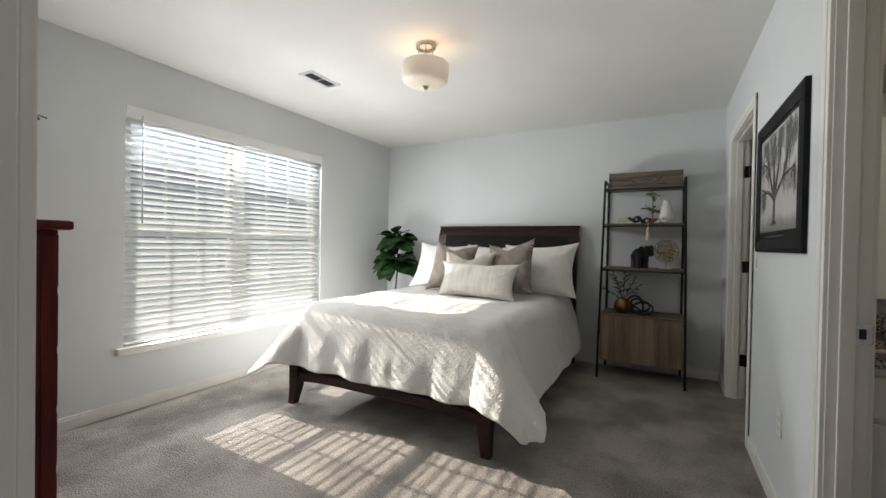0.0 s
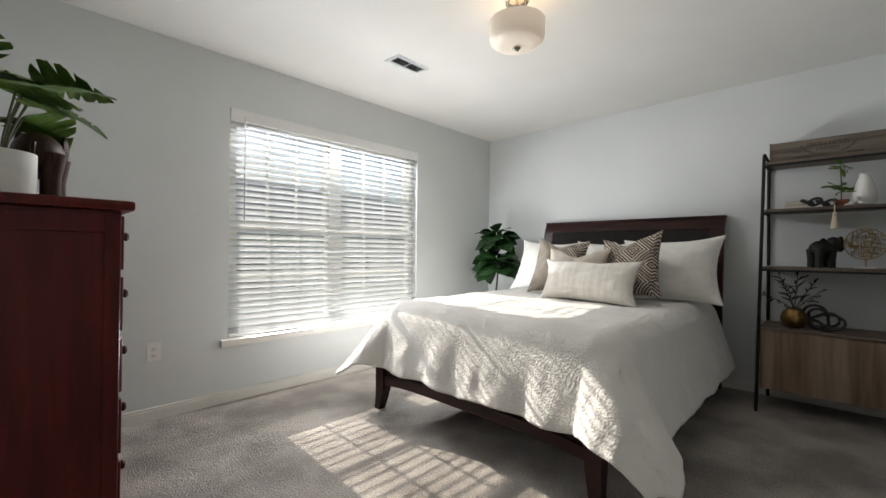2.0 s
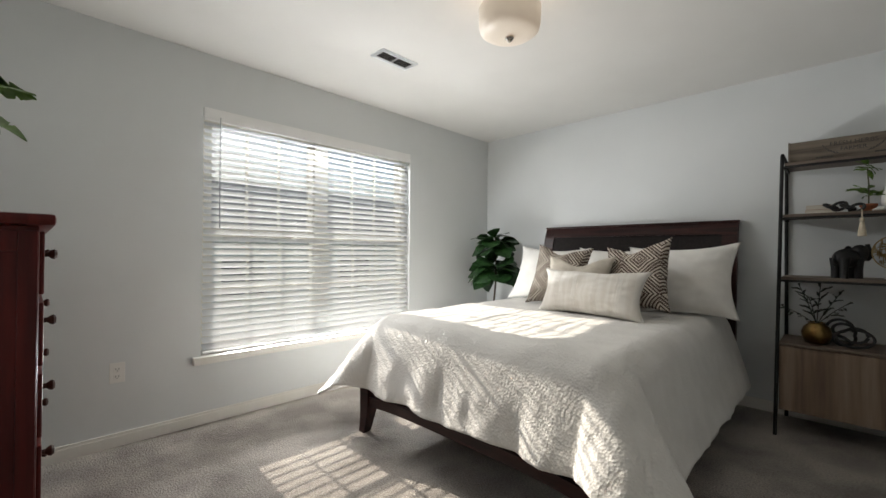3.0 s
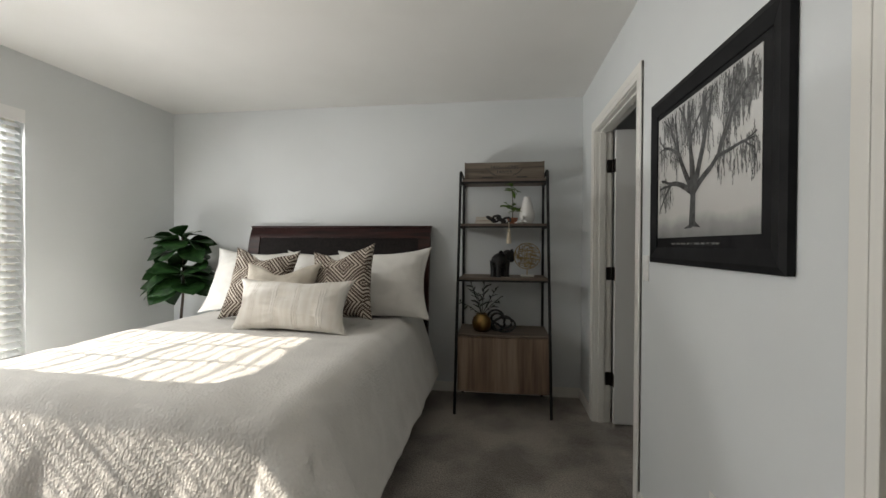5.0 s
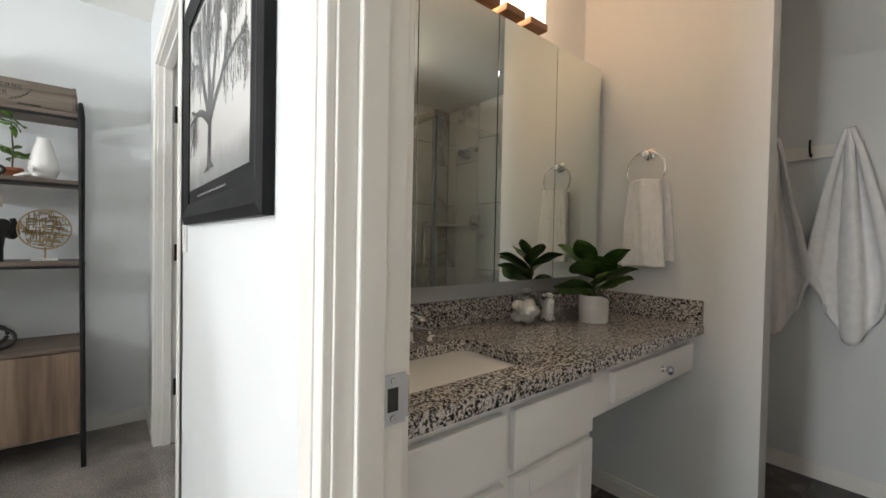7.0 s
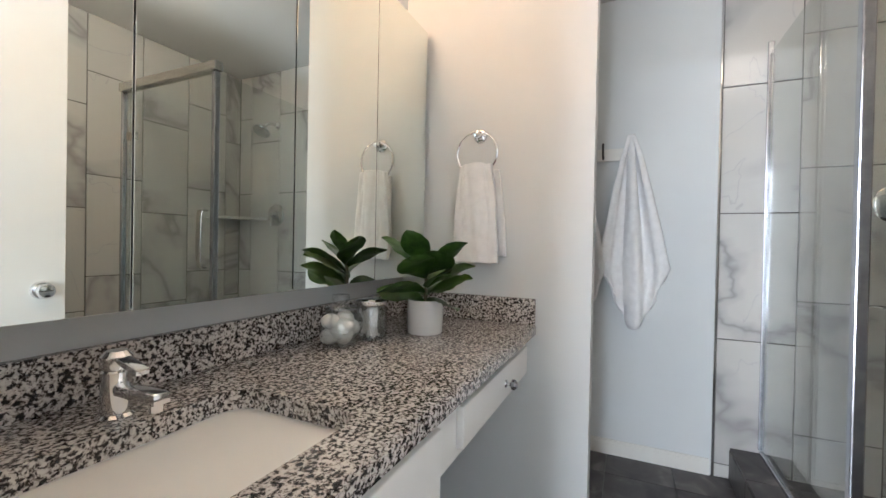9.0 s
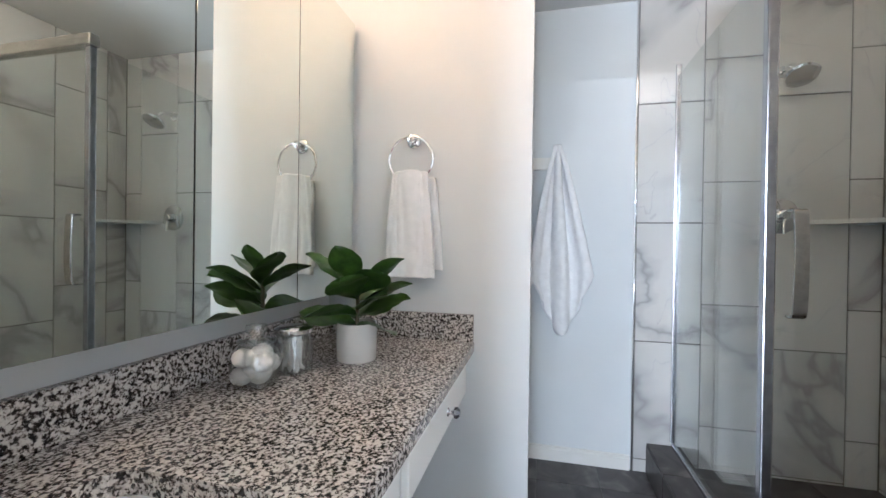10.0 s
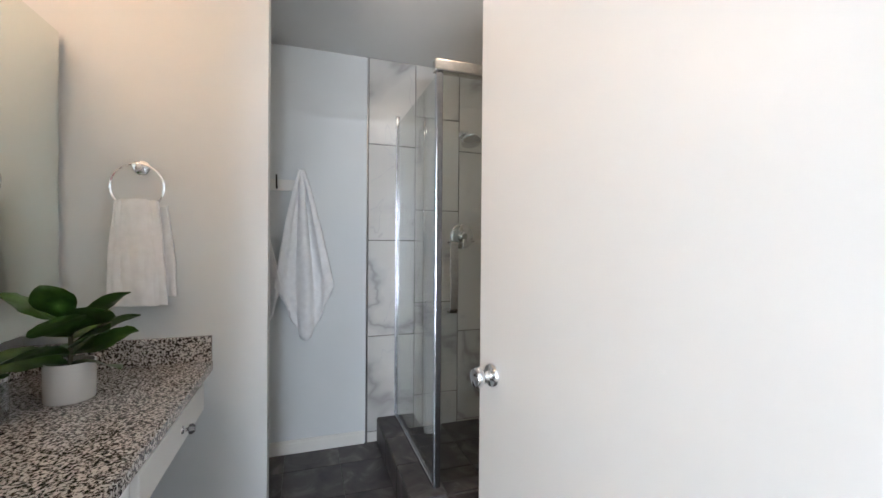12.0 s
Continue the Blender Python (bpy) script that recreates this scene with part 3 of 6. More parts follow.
def closet_door():
    t = empty("closet_door", (0.62, 3.92, 0.01), "white painted closet door folded open into the dark closet", "door")
    part("slab", box(0.615, 3.885, 0.014, 1.45, 3.92, 2.03, bevel=0.002), "door", t)
    for z in (0.31, 1.045, 1.79):
        b = tube([(0.607, 3.929, z - 0.045), (0.607, 3.929, z + 0.045)], 0.008, 10)
        cuboid(b, 0.57, 3.932, z - 0.045, 0.607, 3.938, z + 0.045)
        cuboid(b, 0.612, 3.886, z - 0.045, 0.6155, 3.929, z + 0.045)
        part("hinge", b, "bronze", t, "dark bronze hinge", True)
    t.location.x -= 0.016


closet_door()


# ---- window and what lies outside ----
def window():
    y0, y1, z0, z1, x = 1.40, 3.19, 0.425, 2.085, -3.29
    t = tagged(new("window_1"), "white vinyl twin double-hung window with grilles", "window", kind="structure")
    b = bmesh.new()
    for a in ((y0, z0, y0 + 0.045, z1), (y1 - 0.045, z0, y1, z1), (y0 + 0.045, z0, y1 - 0.045, z0 + 0.045), (y0 + 0.045, z1 - 0.05, y1 - 0.045, z1), (2.235, z0 + 0.045, 2.335, z1 - 0.05)):
        cuboid(b, x - 0.06, a[0], a[1], x + 0.02, a[2], a[3], 0.003)
    part("window_frame", b, "vinyl", t)
    for ya, yb in ((y0 + 0.045, 2.235), (2.335, y1 - 0.045)):
        for za, zb, dx in ((z0 + 0.045, 1.27, 0.0), (1.245, z1 - 0.05, -0.03)):
            b = bmesh.new()
            for a in ((ya, za, ya + 0.04, zb), (yb - 0.04, za, yb, zb), (ya + 0.04, za, yb - 0.04, za + 0.045), (ya + 0.04, zb - 0.04, yb - 0.04, zb)):
                cuboid(b, x - 0.02 + dx, a[0], a[1], x + 0.01 + dx, a[2], a[3], 0.002)
            part("sash", b, "vinyl", t)
            b = bmesh.new()
            for k in (1, 2):
                yy = ya + 0.04 + (yb - ya - 0.08) * k / 3
                cuboid(b, x - 0.014 + dx, yy - 0.009, za + 0.045, x + 0.0 + dx, yy + 0.009, zb - 0.04)
            zz = (za + zb) / 2
            cuboid(b, x - 0.013 + dx, ya + 0.04, zz - 0.009, x - 0.001 + dx, yb - 0.04, zz + 0.009)
            part("muntin", b, "vinyl", t)
            g = part("pane", box(x - 0.009 + dx, ya + 0.035, za + 0.04, x - 0.005 + dx, yb - 0.035, zb - 0.035), "glass", t)
            g.visible_shadow = False
    b = box(WX - 0.09, 1.402, 0.425, WX, 3.188, 0.445)
    cuboid(b, WX, 1.35, 0.395, WX + 0.045, 3.24, 0.445, 0.006)
    part("window_sill", b, "trim", t, "white painted window sill")


window()


def window_blind():
    t = empty("window_blind", (-3.225, 2.295, 0.46), "white two-inch slat blind lowered, slats tilted half closed", "blind")
    part("valance", box(-3.2, 1.402, 2.0, -3.186, 3.188, 2.083, bevel=0.004), "plastic", t)
    part("headrail", box(-3.255, 1.41, 2.03, -3.203, 3.18, 2.078), "plastic", t)
    first = None
    n, tilt = 34, radians(39)
    zs = [0.497 + (1.985 - 0.497) * i / (n - 1) for i in range(n)]
    for i, z in enumerate(zs):
        if first is None:
            b = bmesh.new()
            prof = [(-0.025, -0.0015), (-0.012, 0.0008), (0, 0.0016), (0.012, 0.0008), (0.025, -0.0015), (0.025, -0.004), (0.012, -0.0018), (0, -0.001), (-0.012, -0.0018), (-0.025, -0.004)]
            ends = [[b.verts.new((u * math.cos(tilt) + w * math.sin(tilt), y, w * math.cos(tilt) - u * math.sin(tilt))) for u, w in prof] for y in (1.412, 3.178)]
            for k in range(10):
                b.faces.new((ends[0][k], ends[0][(k + 1) % 10], ends[1][(k + 1) % 10], ends[1][k]))
            b.faces.new(ends[0]), b.faces.new(ends[1][::-1])
            s = first = part("slat", b, "slat", t, smooth=True)
        else:
            s = new("slat", first.data)
            s.parent, s.matrix_parent_inverse = t, t.matrix_basis.inverted()
        s.matrix_basis = pose(-3.227, 0, z, 0, random.uniform(-1.2, 1.2), random.uniform(-0.04, 0.04))
    part("bottom_rail", box(-3.252, 1.412, 0.452, -3.202, 3.178, 0.472, bevel=0.004), "plastic", t)
    for y in (1.52, 2.05, 2.55, 3.07):
        b = tube([(-3.2035, y, 0.47), (-3.2035, y, 2.03)], 0.0009, 5)
        tube([(-3.2515, y, 0.47), (-3.2515, y, 2.03)], 0.0009, 5, b)
        part("ladder_cord", b, "slat", t)
    part("tilt_wand", tube([(-3.183, 1.50, 2.03), (-3.183, 1.498, 1.6), (-3.183, 1.5, 1.29)], 0.004, 8), "alu", t, "slim clear-grey tilt wand")


window_blind()

structure("ground", box(-400, -400, -3.1, 400, 400, -3.0), "grass", "lawn outside, seen between the slats", "lawn")


def neighbour_house():
    t = empty("neighbour_house", (-19, 4, -3.0), "grey-blue sided house with shingle roof across the lawn", "house")
    part("wall", box(-24, -8, -3, -15, 18, 1.7), "siding", t)
    b = bmesh.new()
    v = [b.verts.new(p) for p in ((-14.5, -8.5, 1.6), (-14.5, 18.5, 1.6), (-19.5, 15, 4.3), (-19.5, -5, 4.3), (-24.5, -8.5, 1.6), (-24.5, 18.5, 1.6))]
    for f in ((0, 1, 2, 3), (5, 4, 3, 2), (0, 3, 4), (1, 5, 2), (0, 4, 5, 1)):
        b.faces.new([v[i] for i in f])
    part("roof", b, "roof", t)
    for y in (-3, 1.5, 5, 9.5):
        w = part("window", box(-15.02, y, -0.6, -14.96, y + 1.6, 0.9), "vinyl", t)
        part("pane", box(-14.97, y + 0.1, -0.5, -14.95, y + 1.5, 0.8), "dark_glass", w)


neighbour_house()


# ---- bedroom fixtures ----
def ceiling_vent():
    t = empty("ceiling_vent", (-2.36, 2.32, 2.436), "white metal ceiling air register with dark slots", "vent")
    x0, x1, y0, y1 = -2.43, -2.29, 2.175, 2.475
    b = bmesh.new()
    for a in ((x0, y0, x0 + 0.03, y1), (x1 - 0.03, y0, x1, y1), (x0 + 0.03, y0, x1 - 0.03, y0 + 0.025), (x0 + 0.03, y1 - 0.025, x1 - 0.03, y1), (x0 + 0.03, 2.318, x1 - 0.03, 2.332)):
        cuboid(b, a[0], a[1], 2.432, a[2], a[3], 2.4398, 0.0015)
    part("frame", b, "slat", t)
    # dark sheet gives the shade seen between the slats
    part("backing", box(x0 + 0.028, y0 + 0.02, 2.4385, x1 - 0.028, y1 - 0.02, 2.4395), "slot", t)
    for i in range(7):
        x = x0 + 0.036 + i * 0.0113
        part("slat", box(-0.005, y0 + 0.025, -0.0008, 0.005, y1 - 0.025, 0.0008, m=pose(x, 0, 2.434, 0, 40)), "alu", t)


ceiling_vent()


def ceiling_light():
    c = (-1.345, 2.22, 0)
    t = empty("ceiling_light", (c[0], c[1], CEIL), "lit drum ceiling light with frosted shade and nickel fittings", "ceiling light")
    part("canopy", lathe(((0.066, 2.4395), (0.066, 2.425), (0.06, 2.415), (0.03, 2.408), (0.012, 2.405)), c, 40), "nickel", t, "brushed nickel canopy", True)
    part("stem", lathe(((0.009, 2.41), (0.009, 2.19)), c, 16), "nickel", t, smooth=True)
    b = lathe(((0.144, 2.31), (0.147, 2.314), (0.15, 2.31), (0.147, 2.235), (0.14, 2.208), (0.118, 2.192), (0.08, 2.183), (0.02, 2.178),
               (0.02, 2.182), (0.08, 2.187), (0.116, 2.196), (0.136, 2.211), (0.142, 2.237), (0.144, 2.31)), c, 64)
    s = part("shade", b, "shade", t, "frosted alabaster glass drum shade", True)
    s.visible_shadow = False
    part("finial", lathe(((0.02, 2.18), (0.022, 2.172), (0.016, 2.164), (0.01, 2.158), (0.003, 2.153)), c, 24), "nickel", t, "nickel finial", True)
    for a in (0, 120, 240):
        b = tube([(c[0] + 0.05 * math.cos(radians(a)), c[1] + 0.05 * math.sin(radians(a)), 2.415), (c[0] + 0.052 * math.cos(radians(a)), c[1] + 0.052 * math.sin(radians(a)), 2.325), (c[0] + 0.143 * math.cos(radians(a)), c[1] + 0.143 * math.sin(radians(a)), 2.308)], 0.005, 6)
        part("shade_arm", b, "nickel", t, smooth=True)


ceiling_light()


def outlet(at, facing):
    """A duplex receptacle. facing: +1 looks along +x, -1 along -x."""
    x, y, z = at
    t = empty("outlet", at, "white duplex power outlet on the wall", "outlet")
    f = facing

    def slab(a, y0, z0, c, y1, z1, bev=0.0):
        return box(min(x + f * a, x + f * c), y0, z0, max(x + f * a, x + f * c), y1, z1, bevel=bev)
    part("plate", slab(0.0005, y - 0.036, z - 0.058, 0.006, y + 0.036, z + 0.058, 0.002), "plate", t)
    for dz in (-0.021, 0.021):
        r = part("receptacle", slab(0.005, y - 0.017, z + dz - 0.014, 0.008, y + 0.017, z + dz + 0.014, 0.001), "plate", t)
        # slots are dark blocks on the face, coloured as shaded openings
        for dy in (-0.007, 0.007):
            part("slot", slab(0.007, y + dy - 0.0013, z + dz - 0.004, 0.0083, y + dy + 0.0013, z + dz + 0.007), "slot", r)
        part("slot", slab(0.007, y - 0.002, z + dz - 0.011, 0.0083, y + 0.002, z + dz - 0.007), "slot", r)


outlet((WX, 0.97, 0.425), 1)
outlet((PX, 2.31, 0.41), -1)


def light_switch():
    t = empty("light_switch", (PX, 2.925, 1.135), "white light switch beside the closet door frame", "light switch")
    part("plate", box(PX - 0.006, 2.895, 1.08, PX - 0.0005, 2.965, 1.195, bevel=0.002), "plate", t)
    part("rocker", box(PX - 0.009, 2.915, 1.105, PX - 0.005, 2.945, 1.17, bevel=0.001), "plate", t)


light_switch()


# ---- bed ----
def bed():
    t = empty("bed", (-1.57, 3.2, 0), "dark mahogany sleigh bed with a padded dark headboard", "bed")
    x0, x1 = -2.365, -0.753
    prof = [(4.20, 0.02), (4.20, 0.35), (4.215, 0.75), (4.245, 1.05), (4.29, 1.28), (4.335, 1.385)]
    fine = [p for p in curve_points([(0, *q) for q in prof], 40)]

    def curved(xa, xb, zlo, zhi, d0, d1):
        b = bmesh.new()
        pts = [p for p in fine if zlo <= p.z <= zhi]
        rows = [[b.verts.new((x, p.y + d, p.z)) for x, d in ((xa, d0), (xb, d0), (xb, d1), (xa, d1))] for p in pts]
        for r, s in zip(rows, rows[1:]):
            for i in range(4):
                b.faces.new((r[i], r[(i + 1) % 4], s[(i + 1) % 4], s[i]))
        b.faces.new(rows[0][::-1]), b.faces.new(rows[-1])
        return b
    for xa, xb in ((x0, x0 + 0.1), (x1 - 0.1, x1)):
        part("headboard_post", curved(xa, xb, 0, 2, 0, 0.045), "mahogany", t, smooth=True)
    part("headboard_rail", curved(x0 + 0.1, x1 - 0.1, 1.29, 2, 0.001, 0.045), "mahogany", t, smooth=True)
    part("headboard_panel", curved(x0 + 0.1, x1 - 0.1, 0.3, 1.31, 0.012, 0.04), "leather", t, "dark padded headboard panel", True)
    b = box(x0 - 0.006, 4.325, 1.383, x1 + 0.006, 4.388, 1.398, bevel=0.004)
    part("headboard_cap", b, "mahogany", t)
    # foot rail, a shallow arch below
    n = 24
    for name, ya, yb, zt, lift in (("foot_rail", 2.115, 2.15, 0.40, 0.0), ("foot_moulding", 2.102, 2.115, 0.245, 0.0)):
        b = bmesh.new()
        rows = []
        for i in range(n + 1):
            u = i / n
            x = -2.32 + u * (1.44)
            lo = 0.165 + 0.03 * (1 - (2 * u - 1) ** 4)
            top = zt if name == "foot_rail" else lo + 0.06
            rows.append([b.verts.new(p) for p in ((x, ya, lo), (x, yb, lo), (x, yb, top), (x, ya, top))])
        for r, s in zip(rows, rows[1:]):
            for k in range(4):
                b.faces.new((r[k], s[k], s[(k + 1) % 4], r[(k + 1) % 4]))
        b.faces.new(rows[0]), b.faces.new(rows[-1][::-1])
        part(name, b, "mahogany", t)
    for xc, s in ((-2.345, -1), (-0.855, 1)):
        b = bmesh.new()
        rings = []
        for z, w, off in ((0.0, 0.026, 0.018), (0.06, 0.03, 0.01), (0.13, 0.036, 0.003), (0.2, 0.04, 0), (0.42, 0.04, 0)):
            cx, cy = xc + s * off, 2.13 - off
            rings.append([b.verts.new((cx + i * w, cy + j * w, z)) for i, j in ((-1, -1), (1, -1), (1, 1), (-1, 1))])
        for r, q in zip(rings, rings[1:]):
            for k in range(4):
                b.faces.new((r[k], r[(k + 1) % 4], q[(k + 1) % 4], q[k]))
        b.faces.new(rings[0][::-1]), b.faces.new(rings[-1])
        part("foot_leg", b, "mahogany", t, "tapered outswept dark wooden leg")
    for xa in (-2.385, -0.845):
        part("side_rail", box(xa, 2.15, 0.17, xa + 0.03, 4.2, 0.38, bevel=0.003), "mahogany", t)
    part("slats", box(-2.34, 2.16, 0.3, -0.86, 4.18, 0.34), "mahogany", t)
    part("mattress", box(-2.3, 2.3, 0.345, -0.9, 4.17, 0.665, bevel=0.08), "cotton", t, smooth=True)


bed()


def comforter():
    """One sheet laid over the mattress and hanging over three sides."""
    xl, xr, yf, yh, top = -2.29, -0.91, 2.3, 4.12, 0.73
    nx, ny, drop_x, drop_y = 200, 210, 0.6, 0.55
    verts, faces = [], []
    us = np.linspace(xl - drop_x, xr + drop_x, nx)
    vs = np.linspace(yf - drop_y, yh, ny)
    for v in vs:
        for u in us:
            ox = u - xr if u > xr else (u - xl if u < xl else 0.0)
            oy = v - yf if v < yf else 0.0
            d = h = math.hypot(ox, oy)
            ax, ay = min(max(u, xl), xr), max(v, yf)
            puff = 0.012 * noise.noise((u * 3.1, v * 3.1, 0.3)) + 0.006 * noise.noise((u * 9, v * 9, 2.0))
            z = top + puff - 0.02 * max(0.0, (v - 3.6)) ** 2
            x, y = ax, ay
            if d > 0:
                front = abs(oy) / (abs(ox) + abs(oy))
                edge = min(drop_x / max(abs(ox), 1e-6), drop_y / max(abs(oy), 1e-6)) * h
                d *= min(1.0, 0.73 / edge)
                r = 0.15 + 0.03 * front
                lim = radians(73) - radians(23) * (4 * front * (1 - front)) ** 0.8
                th = min(d / r, lim)
                out, down = r * math.sin(th), r * (1 - math.cos(th))
                rest = max(0.0, d - r * lim)
                out += rest * math.cos(lim)
                down += rest * math.sin(lim)
                s = u if front > 0.5 else v
                fold = min(1.0, rest / 0.3)
                wav = 0.028 * noise.noise((s * 5.5, 7.0 if front > 0.5 else 3.0, d * 1.5)) + 0.012 * noise.noise((s * 14, d * 9, 5.0))
                out += fold * wav * (0.35 + 0.65 * front) + 0.01 * fold * front * math.sin(s * 17)
                x, y = ax + ox / h * out, ay + oy / h * out
                z -= down
                z += 0.02 * fold * noise.noise((s * 4, 9.0, 1.0))
            z = max(z, 0.05)
            verts.append((x, y, z))
    for j in range(ny - 1):
        for i in range(nx - 1):
            a = j * nx + i
            faces.append((a, a + 1, a + nx + 1, a + nx))
    me = bpy.data.meshes.new("comforter")
    me.from_pydata(verts, [], faces)
    me.materials.append(MAT["quilt"])
    me.shade_smooth()
    ob = tagged(new("comforter", me), "ivory textured comforter draped over the bed", "comforter")
    sol = ob.modifiers.new("thickness", "SOLIDIFY")
    sol.thickness, sol.offset = 0.016, -1
    return ob


comforter()


def pillow(name, at, w, h, d, lean, turn, material, label, roll=0, seed=0, flange=0.0, dent=0.0):
    """A stuffed cushion; w and h across, d thick, leaning back by lean degrees."""
    n = 40
    verts, faces, index = [], [], {}
    for side in (1, -1):
        for j in range(n + 1):
            for i in range(n + 1):
                u, v = 2 * i / n - 1, 2 * j / n - 1
                edge = i in (0, n) or j in (0, n)
                if side < 0 and edge:
                    index[side, i, j] = index[1, i, j]
                    continue
                body = 1 - flange
                uu, vv = min(1, abs(u) / body), min(1, abs(v) / body)
                t = max(0.0, (1 - uu ** 2.6) * (1 - vv ** 2.6)) ** 0.55
                x = u * w / 2 * (1 - 0.15 * (1 - v * v) * abs(u) ** 3)
                z = v * h / 2 * (1 - 0.17 * (1 - u * u) * abs(v) ** 3)
                if v > 0:
                    z -= dent * h * math.exp(-(u / 0.4) ** 2) * v * v
                wr = 0.01 * noise.noise((u * 2.2 + seed, v * 2.2, seed * 1.7)) + 0.004 * noise.noise((u * 6 + seed, v * 6, 4.0))
                y = -side * (d / 2 * t + 0.002) + wr * (0.5 + t)
                index[side, i, j] = len(verts)
                verts.append((x, y, z + 0.008 * noise.noise((u * 2, seed, v)) * abs(v)))
    for side in (1, -1):
        for j in range(n):
            for i in range(n):
                q = [index[side, i, j], index[side, i + 1, j], index[side, i + 1, j + 1], index[side, i, j + 1]]
                faces.append(q if side > 0 else q[::-1])
    me = bpy.data.meshes.new(name)
    me.from_pydata(verts, [], faces)
    me.materials.append(MAT[material])
    me.shade_smooth()
    ob = tagged(new(name, me), label, "pillow", "pillows on the bed")
    ob.matrix_basis = pose(*at) @ pose(0, 0, 0, -lean, 0, 0) @ pose(0, 0, 0, 0, roll, 0)
    if turn:
        ob.matrix_basis = pose(*at, 0, 0, turn) @ pose(0, 0, 0, -lean, roll, 0)
    return ob


pillow("sham", (-2.08, 3.86, 0.95), 0.7, 0.54, 0.2, 24, 0, "cotton", "plain white flanged sham standing against the headboard", 2, 1, 0.07)
pillow("sham", (-1.55, 3.92, 0.955), 0.6, 0.5, 0.18, 20, 0, "cotton", "white sham half hidden behind the other cushions", 0, 5, 0.07)
pillow("sham", (-1.02, 3.80, 0.955), 0.72, 0.56, 0.2, 26, 0, "cotton", "plain white flanged sham against the headboard", -3, 2, 0.07)
pillow("patterned_pillow", (-1.82, 3.58, 0.955), 0.46, 0.52, 0.18, 22, 6, "weave", "brown and cream geometric woven throw pillow", 4, 3, 0, 0.1)
pillow("patterned_pillow", (-1.20, 3.50, 0.98), 0.46, 0.52, 0.18, 22, -6, "weave", "brown and cream geometric woven throw pillow", -8, 7, 0, 0.14)
pillow("beige_pillow", (-1.56, 3.36, 0.915), 0.5, 0.44, 0.16, 24, 3, "beige", "plain beige linen throw pillow with a dented top", 0, 4, 0, 0.16)
pillow("lumbar_pillow", (-1.40, 3.23, 0.872), 0.76, 0.33, 0.17, 20, -3, "cream", "cream lumbar pillow with raised tufted stripes", 0, 6)


# ---- plants ----
def leaf_mesh(name, length, width, curl, notches=0, tip=0.75, seed=0):
    """A leaf along +x, folded on its midrib and drooping at the tip; notches cut its sides."""
    rnd = random.Random(seed)
    n = 14 if not notches else 30
    b = bmesh.new()
    rows = []
    for i in range(n + 1):
        u = i / n
        w = width / 2 * (math.sin(math.pi * min(1, u ** tip)) ** 0.8) * (1 if i not in (0, n) else 0)
        if notches and 0.12 < u < 0.95:
            ph = (u * notches) % 1.0
            w *= 0.45 if ph > 0.8 else 1.0
        z = -curl * length * u * u
        fold = 0.22 + 0.08 * rnd.random()
        x = length * (u - 0.08 * curl * u * u)
        row = []
        for s in (-1, -0.5, 0, 0.5, 1):
            row.append(b.verts.new((x - (0.1 * abs(s) * w if notches else 0), s * w, z + fold * abs(s) * w - 0.12 * w * s * s + 0.004 * math.sin(9 * u + 3 * s + seed))))
        rows.append(row)
    for r, q in zip(rows, rows[1:]):
        for k in range(4):
            b.faces.new((r[k], q[k], q[k + 1], r[k + 1]))
    bmesh.ops.remove_doubles(b, verts=b.verts, dist=1e-5)
    me = bpy.data.meshes.new(name)
    b.to_mesh(me)
    b.free()
    me.shade_smooth()
    return me


def put_leaf(me, material, parent, base, turn, pitch, scale=1.0, roll=0):
    if not me.materials:
        me.materials.append(MAT[material])
    ob = new("leaf", me)
    ob.parent, ob.matrix_parent_inverse = parent, parent.matrix_basis.inverted()
    ob.matrix_basis = pose(*base) @ pose(0, 0, 0, 0, 0, turn) @ pose(0, 0, 0, 0, -pitch, 0) @ pose(0, 0, 0, roll) @ Matrix.Scale(scale, 4)
    return ob


def pot(parent, at, r, h, material, label=""):
    x, y, z = at
    part("pot", lathe(((r * 0.93, 0), (r * 0.98, 0.004), (r, h * 0.5), (r, h), (r * 0.93, h), (r * 0.92, h * 0.86)), at, 40), material, parent, label, True)
    part("soil", lathe(((r * 0.91, h * 0.8), (r * 0.915, h * 0.87), (r * 0.4, h * 0.9)), at, 24), "soil", parent, smooth=True)


